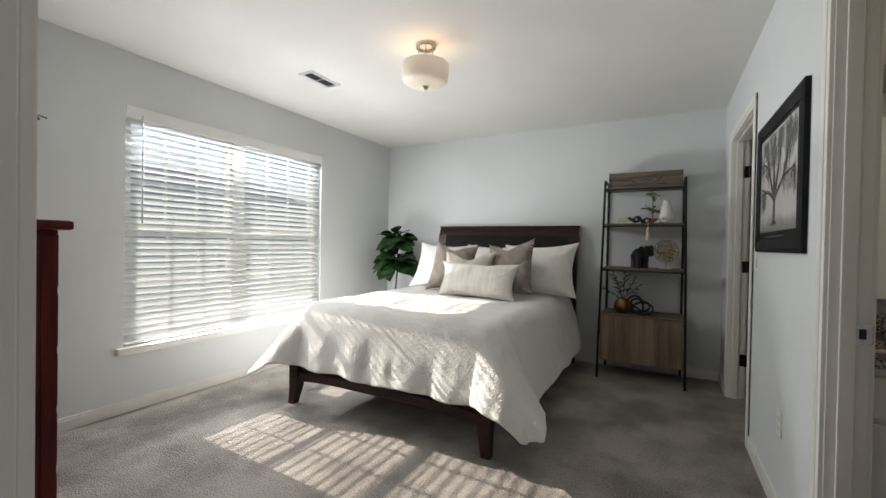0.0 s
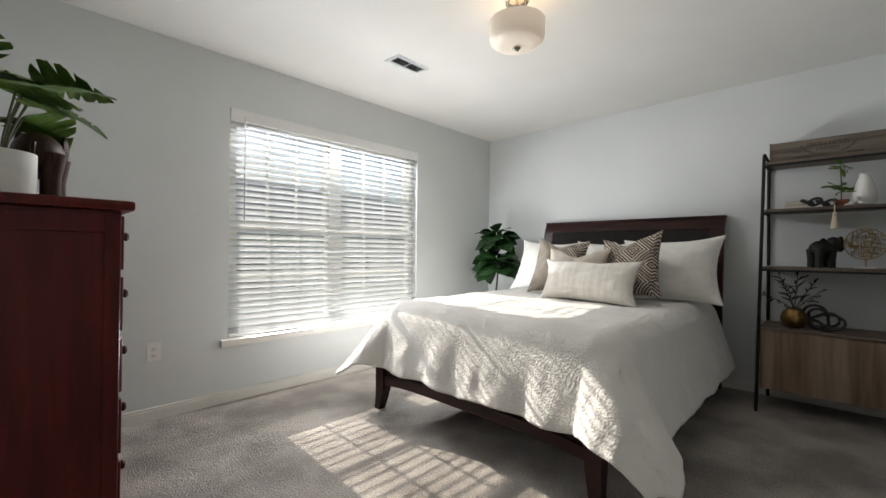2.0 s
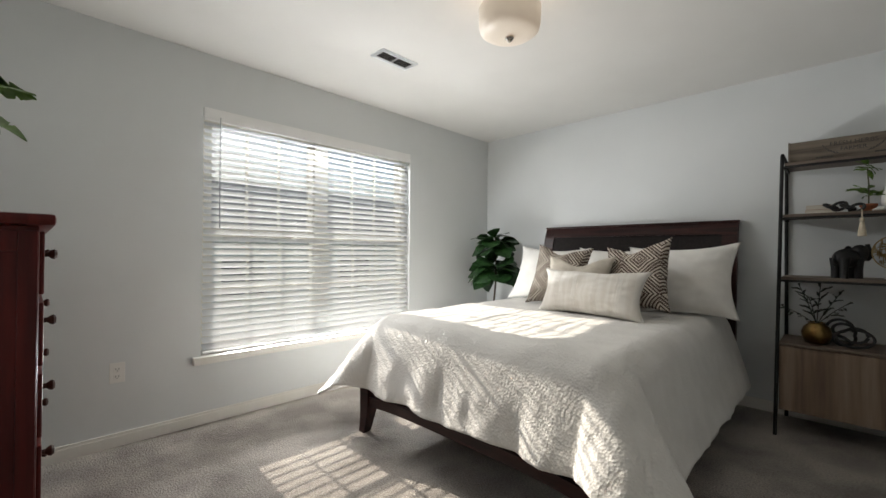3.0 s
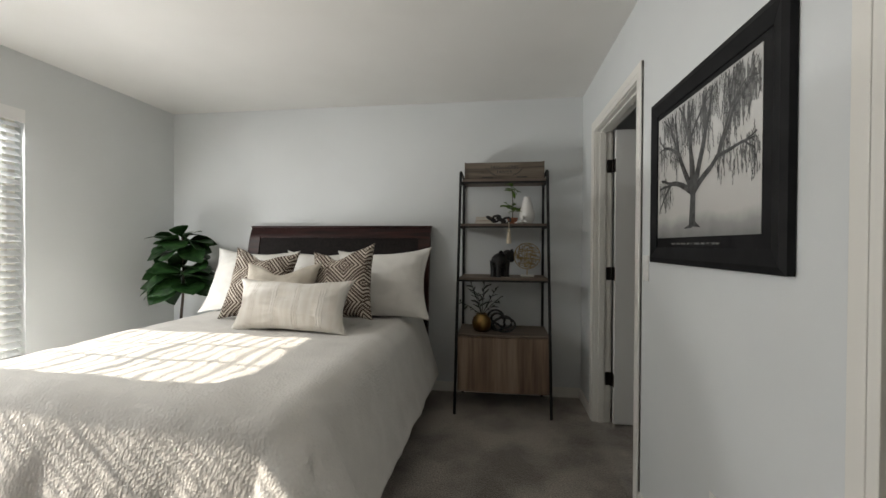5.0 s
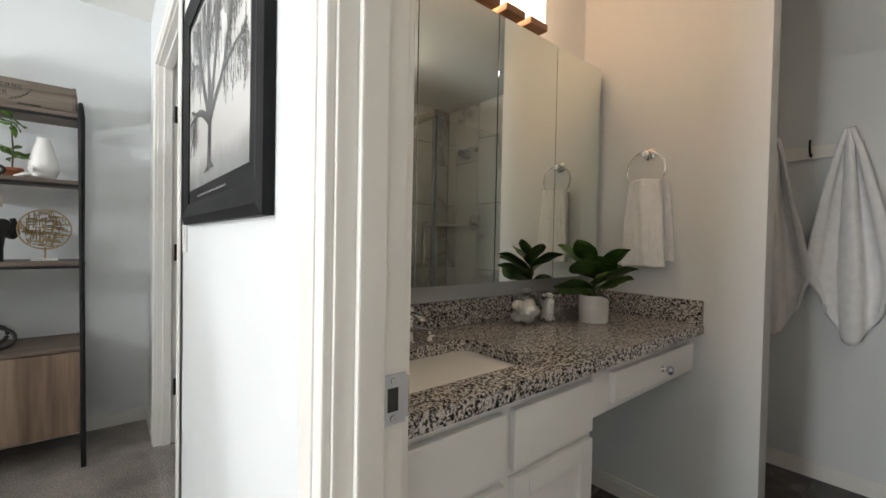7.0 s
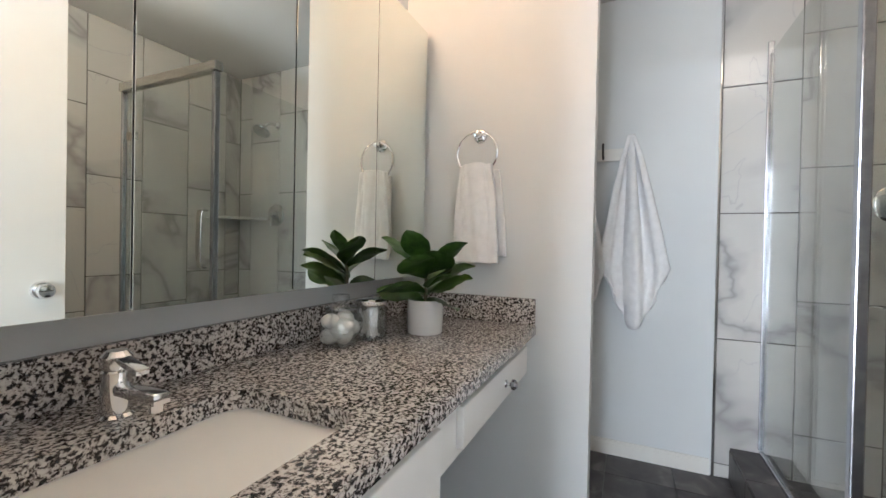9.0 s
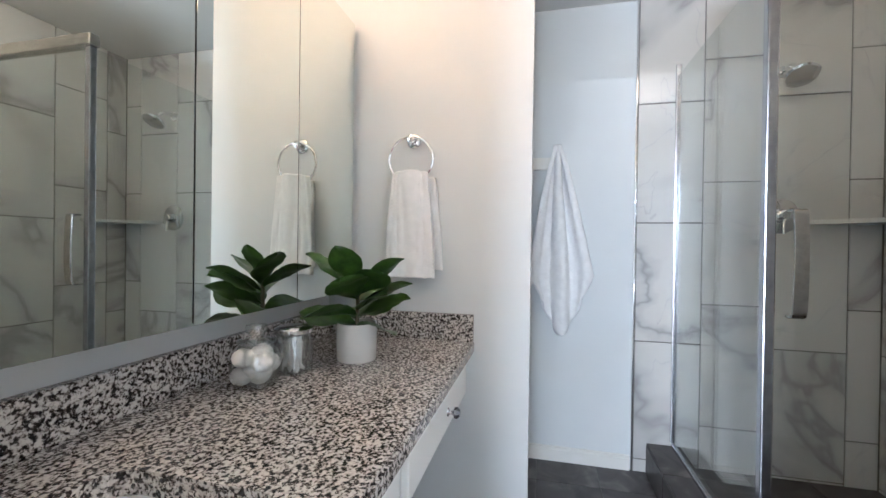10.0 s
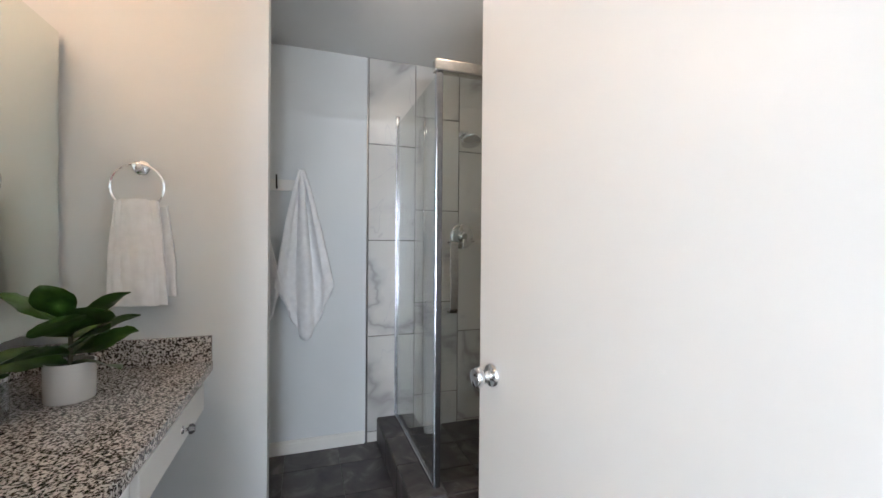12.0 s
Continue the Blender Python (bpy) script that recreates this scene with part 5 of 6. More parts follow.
# ---- framed print ----
def framed_print():
    y0, y1, z0, z1 = 1.988, 2.835, 1.17, 1.835
    t = empty("framed_print", (PX, 2.4, 1.5), "framed black and white photograph of a weeping tree", "picture")
    w = 0.062
    b = bmesh.new()
    xo, xi, xb = PX - 0.026, PX - 0.016, PX - 0.002
    ring = [((y0, z0), (y1, z0), (y1, z1), (y0, z1)), ((y0 + 0.02, z0 + 0.02), (y1 - 0.02, z0 + 0.02), (y1 - 0.02, z1 - 0.02), (y0 + 0.02, z1 - 0.02)),
            ((y0 + w, z0 + w), (y1 - w, z0 + w), (y1 - w, z1 - w), (y0 + w, z1 - w))]
    loops = [[b.verts.new((x, *p)) for p in r] for x, r in ((xb, ring[0]), (xo + 0.006, ring[0]), (xo, ring[1]), (xi, ring[2]), (xb, ring[2]))]
    for r, q in zip(loops, loops[1:]):
        for k in range(4):
            b.faces.new((r[k], r[(k + 1) % 4], q[(k + 1) % 4], q[k]))
    part("frame", b, "frame", t, "wide bevelled black frame")
    part("mat", box(PX - 0.012, y0 + w - 0.004, z0 + w - 0.004, PX - 0.003, y1 - w + 0.004, z1 - w + 0.004), "frame", t, "black mat board")
    py0, py1, pz0, pz1 = y0 + 0.105, y1 - 0.07, z0 + 0.1, z1 - 0.082
    o = part("print", box(-0.0005, 0, 0, 0.001, py1 - py0, pz1 - pz0), "print", t, "misty grey printed background")
    o.matrix_basis = pose(PX - 0.0128, py0, pz0)
    # the tree, flat ink on the sheet; a runs along the sheet from its far end, h is height
    W, H = py1 - py0, pz1 - pz0
    xs = PX - 0.0145
    rnd = random.Random(5)
    ink, lace = bmesh.new(), bmesh.new()

    def place(a, h):
        return (xs, py1 - a, pz0 + h)

    def stroke(p, q, r0, r1):
        d = (q - p)
        s = Vector((-d.y, d.x)).normalized()
        lift = Vector((-3e-7 * len(ink.faces), 0, 0))
        v = [ink.verts.new(Vector(place(*c)) + lift) for c in (p + s * r0, p - s * r0, q - s * r1, q + s * r1)]
        ink.faces.new(v)

    def grow(p, ang, length, r, depth):
        steps = 4
        for _ in range(steps):
            q = p + Vector((math.cos(ang), math.sin(ang))) * length / steps
            if not (0.006 < q.x < W - 0.006 and q.y < H - 0.005):
                return
            stroke(p, q, r, r * 0.9)
            p, r = q, r * 0.9
            if depth < 5:
                droop(p)
            ang += rnd.uniform(-0.22, 0.22)
        if depth == 0 or r < 0.0008:
            droop(p)
            return
        for k in range(3 if depth > 3 else 2):
            grow(p, ang + rnd.uniform(0.2, 0.65) * (-1) ** k * (1 if k < 2 else 0.3), length * rnd.uniform(0.66, 0.86), r * 0.72, depth - 1)
        if depth < 4:
            droop(p)

    def droop(p):
        for _ in range(5):
            c = p + Vector((rnd.gauss(0, 0.022), rnd.gauss(0, 0.016)))
            for k in range(rnd.randint(5, 12)):
                c = c + Vector((rnd.gauss(0, 0.002), -0.0065))
                if not (0.006 < c.x < W - 0.006 and 0.1 < c.y < H - 0.006):
                    continue
                a, l, s = rnd.uniform(0.9, 2.2), rnd.uniform(0.004, 0.009), rnd.uniform(0.0012, 0.0028)
                e, f = Vector((math.cos(a), math.sin(a))) * l, Vector((-math.sin(a), math.cos(a))) * s
                lace.faces.new([lace.verts.new((xs + 0.0007 - 6e-8 * len(lace.faces), *place(*u)[1:])) for u in (c + e, c + f, c - e, c - f)])
    base = Vector((W * 0.45, 0.04))
    for k in range(8):
        stroke(base + Vector((0, 0.002 * k)), base + Vector(((k - 3.5) * 0.016, -0.006 - 0.001 * abs(k - 3.5))), 0.009, 0.0015)
    p = base
    for k in range(5):
        q = p + Vector((0.001, 0.022))
        stroke(p, q, 0.023 - 0.0012 * k, 0.0218 - 0.0012 * k)
        p = q
    for a, ln, r in ((2.7, 0.18, 0.013), (2.2, 0.19, 0.016), (1.8, 0.19, 0.014), (1.5, 0.19, 0.015), (1.1, 0.2, 0.018), (0.6, 0.18, 0.014)):
        grow(p, a, ln, r, 5)
    part("printed_tree", ink, "tree_ink", t)
    part("printed_foliage", lace, "leaf_ink", t)
    part("caption_bar", box(PX - 0.0128, y0 + 0.3, z0 + 0.074, PX - 0.0115, y1 - 0.2, z0 + 0.08), "leaf_ink", t)


framed_print()


# ---- bathroom: vanity ----
def vanity_cabinet():
    t = empty("vanity_cabinet", (0.95, 2.15, 0), "white painted vanity base cabinet with shaker doors", "cabinet")
    x0, x1, yf = 0.584, 1.305, 1.9
    part("body", box(x0, yf, 0.09, x1, 2.408, 0.793), "door", t)
    part("toe_kick", box(x0, yf + 0.06, 0.0, x1 - 0.01, 2.4, 0.09), "door", t)
    for xa, xb in ((0.612, 0.935), (0.965, 1.29)):
        d = part("drawer_front", box(xa, yf - 0.019, 0.625, xb, yf, 0.762, bevel=0.004), "door", t)
        b = bmesh.new()
        for a in ((xa, 0.105, xa + 0.055, 0.605), (xb - 0.055, 0.105, xb, 0.605), (xa + 0.055, 0.105, xb - 0.055, 0.16), (xa + 0.055, 0.55, xb - 0.055, 0.605)):
            cuboid(b, a[0], yf - 0.019, a[1], a[2], yf, a[3], 0.002)
        d = part("door", b, "door", t)
        part("door_panel", box(xa + 0.053, yf - 0.008, 0.158, xb - 0.053, yf, 0.552), "door", d)


vanity_cabinet()


def crystal_knob(parent, at):
    m = pose(0, 0, 0, 90)
    part("knob_plate", lathe(((0.012, 0), (0.011, 0.004), (0.005, 0.006), (0.005, 0.014)), at, 16, m=m), "chrome", parent, smooth=True)
    part("knob", lathe(((0.006, 0.013), (0.015, 0.019), (0.016, 0.026), (0.01, 0.033), (0.002, 0.034)), at, 8, m=m), "alu", parent, "faceted clear knob")


def vanity_drawer():
    t = bpy.data.objects["vanity_cabinet"]
    part("apron", box(1.307, 1.9, 0.645, 2.053, 1.92, 0.793), "door", t)
    part("drawer_front", box(1.405, 1.881, 0.668, 2.01, 1.9, 0.762, bevel=0.004), "door", t)
    part("drawer_box", box(1.41, 1.922, 0.66, 2.0, 2.3, 0.76), "door", t)
    crystal_knob(t, (1.735, 1.881, 0.712))


vanity_drawer()


def countertop():
    x0, x1, y0, y1, z0, z1 = 0.584, 2.053, 1.862, 2.408, 0.795, 0.83
    sx0, sx1, sy0, sy1 = 0.66, 1.14, 1.955, 2.235
    t = empty("countertop", (1.3, 2.13, z0), "speckled grey, black and brown granite counter with backsplash", "countertop")
    r = 0.045
    outer = [(x0, y0), (x1, y0), (x1, y1), (x0, y1)]
    inner = []
    for cx, cy, a0 in ((sx0 + r, sy0 + r, 180), (sx1 - r, sy0 + r, 270), (sx1 - r, sy1 - r, 0), (sx0 + r, sy1 - r, 90)):
        for k in range(6):
            a = radians(a0 + 18 * k)
            inner.append((cx + r * math.cos(a), cy + r * math.sin(a)))
    b = bmesh.new()
    n = len(inner)
    for z, flip in ((z0, True), (z1, False)):
        o = [b.verts.new((*p, z)) for p in outer]
        i = [b.verts.new((*p, z)) for p in inner]
        for c in range(4):
            for k in range(5):
                b.faces.new((o[c], i[c * 6 + k + 1], i[c * 6 + k]))
            b.faces.new((o[c], o[(c + 1) % 4], i[(c * 6 + 6) % n], i[c * 6 + 5]))
        if flip:
            lo_o, lo_i = o, i
    for k in range(4):
        b.faces.new((lo_o[k], lo_o[(k + 1) % 4], o[(k + 1) % 4], o[k]))
    for k in range(n):
        b.faces.new((lo_i[k], lo_i[(k + 1) % n], i[(k + 1) % n], i[k]))
    edge = [e for e in b.edges if all(abs(v.co.z - z1) < 1e-6 for v in e.verts) and len({round(v.co.y, 4) for v in e.verts}) == 1 and abs(e.verts[0].co.y - y0) < 1e-6]
    bmesh.ops.bevel(b, geom=edge, offset=0.006, segments=2, affect="EDGES")
    part("slab", b, "granite", t)
    part("backsplash", box(x0, 2.388, z1 + 0.0005, x1, 2.409, 0.922, bevel=0.003), "granite", t)
    part("side_splash", box(2.034, y0 + 0.002, z1 + 0.0005, 2.0545, 2.387, 0.922, bevel=0.003), "granite", t)
    s = empty("sink", ((sx0 + sx1) / 2, (sy0 + sy1) / 2, 0.66), "white undermount rectangular ceramic sink", "sink")
    b = bmesh.new()
    loops = []
    for z, g, rr in ((0.7945, 0.012, 0.05), (0.7945, -0.002, 0.045), (0.7, 0.012, 0.05), (0.67, 0.03, 0.06), (0.66, 0.07, 0.05)):
        loop = []
        for cx, cy, a0 in ((sx0 + rr, sy0 + rr, 180), (sx1 - rr, sy0 + rr, 270), (sx1 - rr, sy1 - rr, 0), (sx0 + rr, sy1 - rr, 90)):
            for k in range(6):
                a = radians(a0 + 18 * k)
                mx, my = (sx0 + sx1) / 2, (sy0 + sy1) / 2
                f = -g if z > 0.79 and g > 0 else g
                px, py = cx + rr * math.cos(a), cy + rr * math.sin(a)
                loop.append(b.verts.new((mx + (px - mx) * (1 - 2 * f / (sx1 - sx0)), my + (py - my) * (1 - 2 * f / (sy1 - sy0)), z)))
        loops.append(loop)
    for p, q in zip(loops, loops[1:]):
        for k in range(24):
            b.faces.new((p[k], p[(k + 1) % 24], q[(k + 1) % 24], q[k]))
    b.faces.new(loops[-1])
    basin = part("basin", b, "basin", s, smooth=True)
    part("drain", lathe(((0.022, 0.6605), (0.022, 0.663), (0.004, 0.664)), ((sx0 + sx1) / 2, (sy0 + sy1) / 2, 0), 20), "chrome", s, smooth=True)
    # dark block coloured as the shaded overflow opening
    part("overflow_mark", box(0.885, 2.222, 0.766, 0.91, 2.2255, 0.772), "slot", s)


countertop()


def faucet():
    at = (0.96, 2.29, 0.8305)
    t = empty("faucet", at, "chrome single-lever bathroom faucet behind the sink", "faucet")
    part("column", lathe(((0.026, 0), (0.026, 0.004), (0.021, 0.008), (0.02, 0.06), (0.021, 0.072), (0.018, 0.076)), at, 28), "chrome", t, smooth=True)
    b = box(at[0] - 0.013, at[1] - 0.115, 0.868, at[0] + 0.013, at[1], 0.886, bevel=0.006)
    part("spout", b, "chrome", t, smooth=True)
    part("aerator", lathe(((0.009, 0.857), (0.01, 0.869)), (at[0], at[1] - 0.1, 0), 16), "chrome", t, smooth=True)
    b = lathe(((0.02, 0.907), (0.021, 0.911), (0.021, 0.926), (0.014, 0.934), (0.001, 0.935)), (at[0], at[1], 0), 24)
    cuboid(b, -0.01, 0.0, -0.005, 0.01, 0.07, 0.005, 0.003, pose(at[0], at[1], 0.926, -14, 0, 180))
    part("lever", b, "chrome", t, smooth=True)


faucet()


def mirror_cabinet():
    t = empty("mirror_cabinet", (1.33, 2.36, 0.99), "wall cabinet with three frameless mirrored doors", "mirror cabinet")
    part("body", box(0.64, 2.318, 0.992, 2.028, 2.4095, 1.94), "alu", t, "brushed aluminium cabinet body")
    for k, (xa, xb) in enumerate(((0.638, 0.986), (0.989, 1.337), (1.341, 1.688), (1.691, 2.03))):
        part("mirror_door", box(xa, 2.305, 0.99, xb, 2.311, 1.942, bevel=0.0008), "mirror", t, "frameless mirror glass door")
        part("door_back", box(xa + 0.004, 2.3115, 0.994, xb - 0.004, 2.3175, 1.938), "slot", t)


mirror_cabinet()


def vanity_light():
    t = empty("vanity_light", (1.33, 2.4, 2.0), "four-lamp vanity light with wooden brackets and lit glass cubes", "wall light")
    part("back_plate", box(1.09, 2.395, 1.96, 1.57, 2.4095, 2.06, bevel=0.003), "copper", t)
    for k in range(4):
        x = 1.135 + 0.135 * k
        part("bracket", box(x - 0.052, 2.285, 1.958, x + 0.052, 2.395, 1.985, bevel=0.003), "copper", t, "warm brown wooden bracket")
        b = bmesh.new()
        g = 0.004
        for a in ((x - 0.045, 2.293, x + 0.045, 2.293 + g), (x - 0.045, 2.379, x + 0.045, 2.383), (x - 0.045, 2.293 + g, x - 0.045 + g, 2.379), (x + 0.045 - g, 2.293 + g, x + 0.045, 2.379)):
            cuboid(b, a[0], a[1], 1.986, a[2], a[3], 2.085)
        s = part("glass_cube", b, "block", t, "glowing frosted glass cube")
        s.visible_shadow = False


vanity_light()


def bath_ceiling_light():
    t = empty("bath_ceiling_light", (1.75, 0.85, CEIL), "square lit glass ceiling light seen in the mirror", "ceiling light")
    part("pan", box(1.62, 0.72, 2.42, 1.88, 0.98, 2.4395, bevel=0.004), "slat", t)
    b = bmesh.new()
    v = [b.verts.new(p) for p in ((1.63, 0.73, 2.419), (1.87, 0.73, 2.419), (1.87, 0.97, 2.419), (1.63, 0.97, 2.419), (1.67, 0.77, 2.37), (1.83, 0.77, 2.37), (1.83, 0.93, 2.37), (1.67, 0.93, 2.37))]
    for f in ((4, 5, 6, 7), (0, 1, 5, 4), (1, 2, 6, 5), (2, 3, 7, 6), (3, 0, 4, 7)):
        b.faces.new([v[i] for i in f])
    s = part("diffuser", b, "warm_block", t, "warm-lit frosted glass diffuser")
    s.visible_shadow = False


bath_ceiling_light()


# ---- bathroom: towels ----
def cloth(name, rows, n, material, label, category, at, thick=0.012):
    """A hanging cloth: rows of (height, half width, depth of folds, sideways shift, folds)."""
    steps, m = 60, 48
    hs = np.linspace(0, 1, steps)
    key = np.linspace(0, 1, len(rows))
    cols = [np.interp(hs, key, [r[i] for r in rows]) for i in range(5)]
    verts, faces = [], []
    for i in range(steps):
        z, hw, fold, shift, k = (c[i] for c in cols)
        for j in range(m):
            u = 2 * j / (m - 1) - 1
            a = u * math.pi * n
            x = -fold * (1 + math.cos(a + 0.7 * math.sin(3 * u + i * 0.02))) * 0.5 - 0.006 * noise.noise((u * 4, z * 9, n))
            y = shift + hw * u + 0.006 * math.sin(a * 2)
            verts.append((x, y, z + k * (abs(u) ** 1.5) + 0.006 * noise.noise((u * 3, 1.0, n))))
    for i in range(steps - 1):
        for j in range(m - 1):
            q = i * m + j
            faces.append((q, q + 1, q + m + 1, q + m))
    me = bpy.data.meshes.new(name)
    me.from_pydata(verts, [], faces)
    me.materials.append(MAT[material])
    me.shade_smooth()
    ob = tagged(new(name, me), label, category)
    ob.location = at
    s = ob.modifiers.new("thickness", "SOLIDIFY")
    s.thickness, s.offset = thick, 0
    return ob


def towel_ring():
    c = Vector((2.053, 2.085, 1.52))
    t = empty("towel_ring", c, "round chrome towel ring on the wall", "towel ring")
    m = pose(0, 0, 0, 0, -90, 0)
    part("rosette", lathe(((0.026, 0), (0.027, 0.004), (0.022, 0.01), (0.012, 0.014), (0.011, 0.03), (0.015, 0.036), (0.013, 0.044), (0.002, 0.047)), c, 28, m=m), "chrome", t, smooth=True)
    part("ring", tube([c + Vector((-0.034, 0.078 * math.sin(a), -0.07 + 0.078 * math.cos(a))) for a in np.linspace(0, 2 * math.pi, 48, endpoint=False)], 0.0042, 8, closed=True), "chrome", t, smooth=True)
    cloth("hand_towel", [(1.405, 0.064, 0.02, 2.082, -0.004), (1.3, 0.076, 0.014, 2.082, 0), (1.15, 0.085, 0.011, 2.08, 0), (1.045, 0.09, 0.01, 2.078, 0)], 0.9, "terry", "white terry hand towel folded through the ring", "towel", (2.0, 0, 0), 0.02)
    cloth("hand_towel", [(1.39, 0.062, 0.012, 2.07, 0), (1.2, 0.075, 0.012, 2.06, 0), (1.07, 0.082, 0.012, 2.06, 0)], 1.1, "terry", "white terry towel half hanging behind the ring", "towel", (2.045, 0, 0), 0.014)


towel_ring()


def hook_rail():
    t = empty("hook_rail", (2.965, 1.72, 1.61), "white painted hook rail with dark metal hooks", "hook rail")
    part("rail", box(2.952, 1.52, 1.575, 2.9695, 2.02, 1.64, bevel=0.003), "trim", t)
    for y in (1.565, 1.70, 1.84, 1.97):
        part("hook", tube(curve_points([(2.95, y, 1.60), (2.94, y, 1.585), (2.915, y, 1.6), (2.905, y, 1.64), (2.91, y, 1.66)], 5), 0.005, 8), "bronze", t, "dark metal hook", True)
    for y, sh, nm in ((1.565, 0.0, 2.1), (1.84, 0.01, 1.9)):
        cloth("bath_towel", [(1.695, 0.012, 0.045, y, 0), (1.6, 0.044, 0.05, y - 0.004, -0.01), (1.4, 0.09, 0.055, y - 0.008 + sh, -0.01), (1.15, 0.138, 0.055, y - 0.016 + sh, 0.0),
                             (0.96, 0.165, 0.05, y - 0.02 + sh, 0.05), (0.69, 0.13, 0.045, y - 0.03 + sh, 0.26)],
              nm, "terry", "white bath towel hanging in soft folds from a hook", "towel", (2.952, 0, 0), 0.014)


hook_rail()


# ---- bathroom: jars ----
def jar(at, tall):
    x, y, z = at
    t = empty("glass_jar", (x, y, z + 0.001), ("round clear glass jar of cotton balls with a stopper" if not tall else "straight clear glass jar of cotton swabs"), "jar", "jars on the counter")
    if not tall:
        prof = ((0.03, 0.001), (0.045, 0.006), (0.055, 0.03), (0.055, 0.055), (0.046, 0.08), (0.036, 0.092), (0.037, 0.098))
        part("lid", lathe(((0.036, 0.0985), (0.041, 0.1), (0.041, 0.106), (0.02, 0.112), (0.012, 0.114), (0.018, 0.12), (0.024, 0.128), (0.022, 0.14), (0.004, 0.142)), at, 28), "jar_glass", t, "domed glass stopper", True)
    else:
        prof = ((0.04, 0.001), (0.046, 0.004), (0.047, 0.03), (0.047, 0.085), (0.042, 0.094), (0.043, 0.1))
        part("lid", lathe(((0.042, 0.1005), (0.046, 0.102), (0.047, 0.112), (0.04, 0.116), (0.003, 0.117)), at, 28), "chrome", t, "shiny metal lid", True)
    b = lathe(prof + tuple((r - 0.0025, h + (0.003 if h < 0.01 else 0)) for r, h in prof[::-1]), at, 32)
    g = part("glass", b, "jar_glass", t, smooth=True)
    g.visible_shadow = False
    rnd = random.Random(9)
    if not tall:
        for k in range(11):
            a, r = 2.4 * k, 0.012 + 0.018 * (k % 2)
            bb = ball(bmesh.new(), (x + r * math.cos(a), y + r * math.sin(a), z + 0.024 + 0.0052 * k), 0.0245, (1, 1, 0.85), 12)
            part("cotton_ball", bb, "swab", t, smooth=True)
    else:
        for k in range(56):
            a, c, lean = rnd.uniform(0, 6.28), rnd.uniform(0.004, 0.028), rnd.uniform(-0.5, 0.5)
            p = Vector((x + c * math.cos(a), y + c * math.sin(a), z + 0.045 + rnd.uniform(-0.008, 0.012)))
            d = Vector((math.sin(lean) * math.cos(a * 3), math.sin(lean) * math.sin(a * 3), math.cos(lean))) * 0.034
            bb = tube([p - d, p - d * 0.8, p - d * 0.78, p + d * 0.78, p + d * 0.8, p + d], [0.003, 0.0042, 0.0018, 0.0018, 0.0042, 0.003], 6)
            part("swab", bb, "swab", t)


jar((1.475, 2.268, 0.83), False)
jar((1.592, 2.25, 0.83), True)


# ---- bathroom: shower ----
def shower():
    t = empty("shower_enclosure", (2.5, 0.55, 0.15), "frameless glass corner shower with bright metal posts", "shower")
    gp = part("side_glass", box(2.118, 0.976, 0.172, 2.945, 0.984, 2.028), "shower_glass", t, "fixed clear glass panel")
    gp.visible_shadow = False
    for name, a in (("wall_channel", (2.945, 0.968, 0.172, 2.968, 0.992, 2.085)), ("corner_post", (2.088, 0.964, 0.172, 2.118, 0.995, 2.03)), ("hinge_post", (2.09, 0.114, 0.172, 2.118, 0.14, 2.03)), ("bottom_channel", (2.118, 0.97, 0.155, 2.945, 0.99, 0.172))):
        part(name, box(*a, bevel=0.004), "alu", t)
    b = box(2.075, 0.114, 2.03, 2.125, 1.005, 2.083, bevel=0.006)
    part("header", b, "nickel", t, "brushed nickel header bar")
    d = part("glass_door", box(2.1, 0.2, 0.185, 2.108, 0.958, 2.028), "shower_glass", t, "clear glass shower door")
    d.visible_shadow = False
    g2 = part("fixed_pane", box(2.1, 0.142, 0.172, 2.108, 0.196, 2.03), "shower_glass", t)
    g2.visible_shadow = False
    for z in (0.45, 1.75):
        part("glass_hinge", box(2.094, 0.17, z - 0.025, 2.114, 0.26, z + 0.025, bevel=0.003), "nickel", d)
    pts = curve_points([(2.1, 0.915, 1.275), (2.07, 0.915, 1.275), (2.06, 0.915, 1.25), (2.055, 0.915, 1.1), (2.06, 0.915, 0.98), (2.075, 0.915, 0.955), (2.1, 0.915, 0.955)], 5)
    b = bmesh.new()
    for i in range(len(pts) - 1):
        p, q = pts[i], pts[i + 1]
        v = [b.verts.new(c) for c in (p + Vector((0, -0.018, 0)), p + Vector((0, 0.018, 0)), q + Vector((0, 0.018, 0)), q + Vector((0, -0.018, 0)))]
        b.faces.new(v)
    bmesh.ops.remove_doubles(b, verts=b.verts, dist=1e-5)
    bmesh.ops.solidify(b, geom=b.faces[:], thickness=0.007)
    part("handle", b, "nickel", d, "curved brushed nickel pull handle", True)


shower()


def shower_head():
    y = 0.53
    t = empty("overhead_shower", (2.95, y, 1.98), "chrome shower head on a short bent arm", "shower head")
    part("flange", lathe(((0.03, 0), (0.028, 0.008), (0.012, 0.012)), (2.962, y, 2.01), 24, m=pose(0, 0, 0, 0, -90)), "chrome", t, smooth=True)
    part("arm", tube(curve_points([(2.96, y, 2.01), (2.88, y, 2.01), (2.83, y, 1.97)], 5), 0.01, 10), "chrome", t, smooth=True)
    part("head", lathe(((0.013, 0.03), (0.02, 0.015), (0.03, 0.005), (0.062, -0.012), (0.066, -0.02), (0.06, -0.028), (0.002, -0.03)), (2.815, y, 1.95), 32, m=pose(0, 0, 0, 0, 30)), "chrome", t, smooth=True)


shower_head()


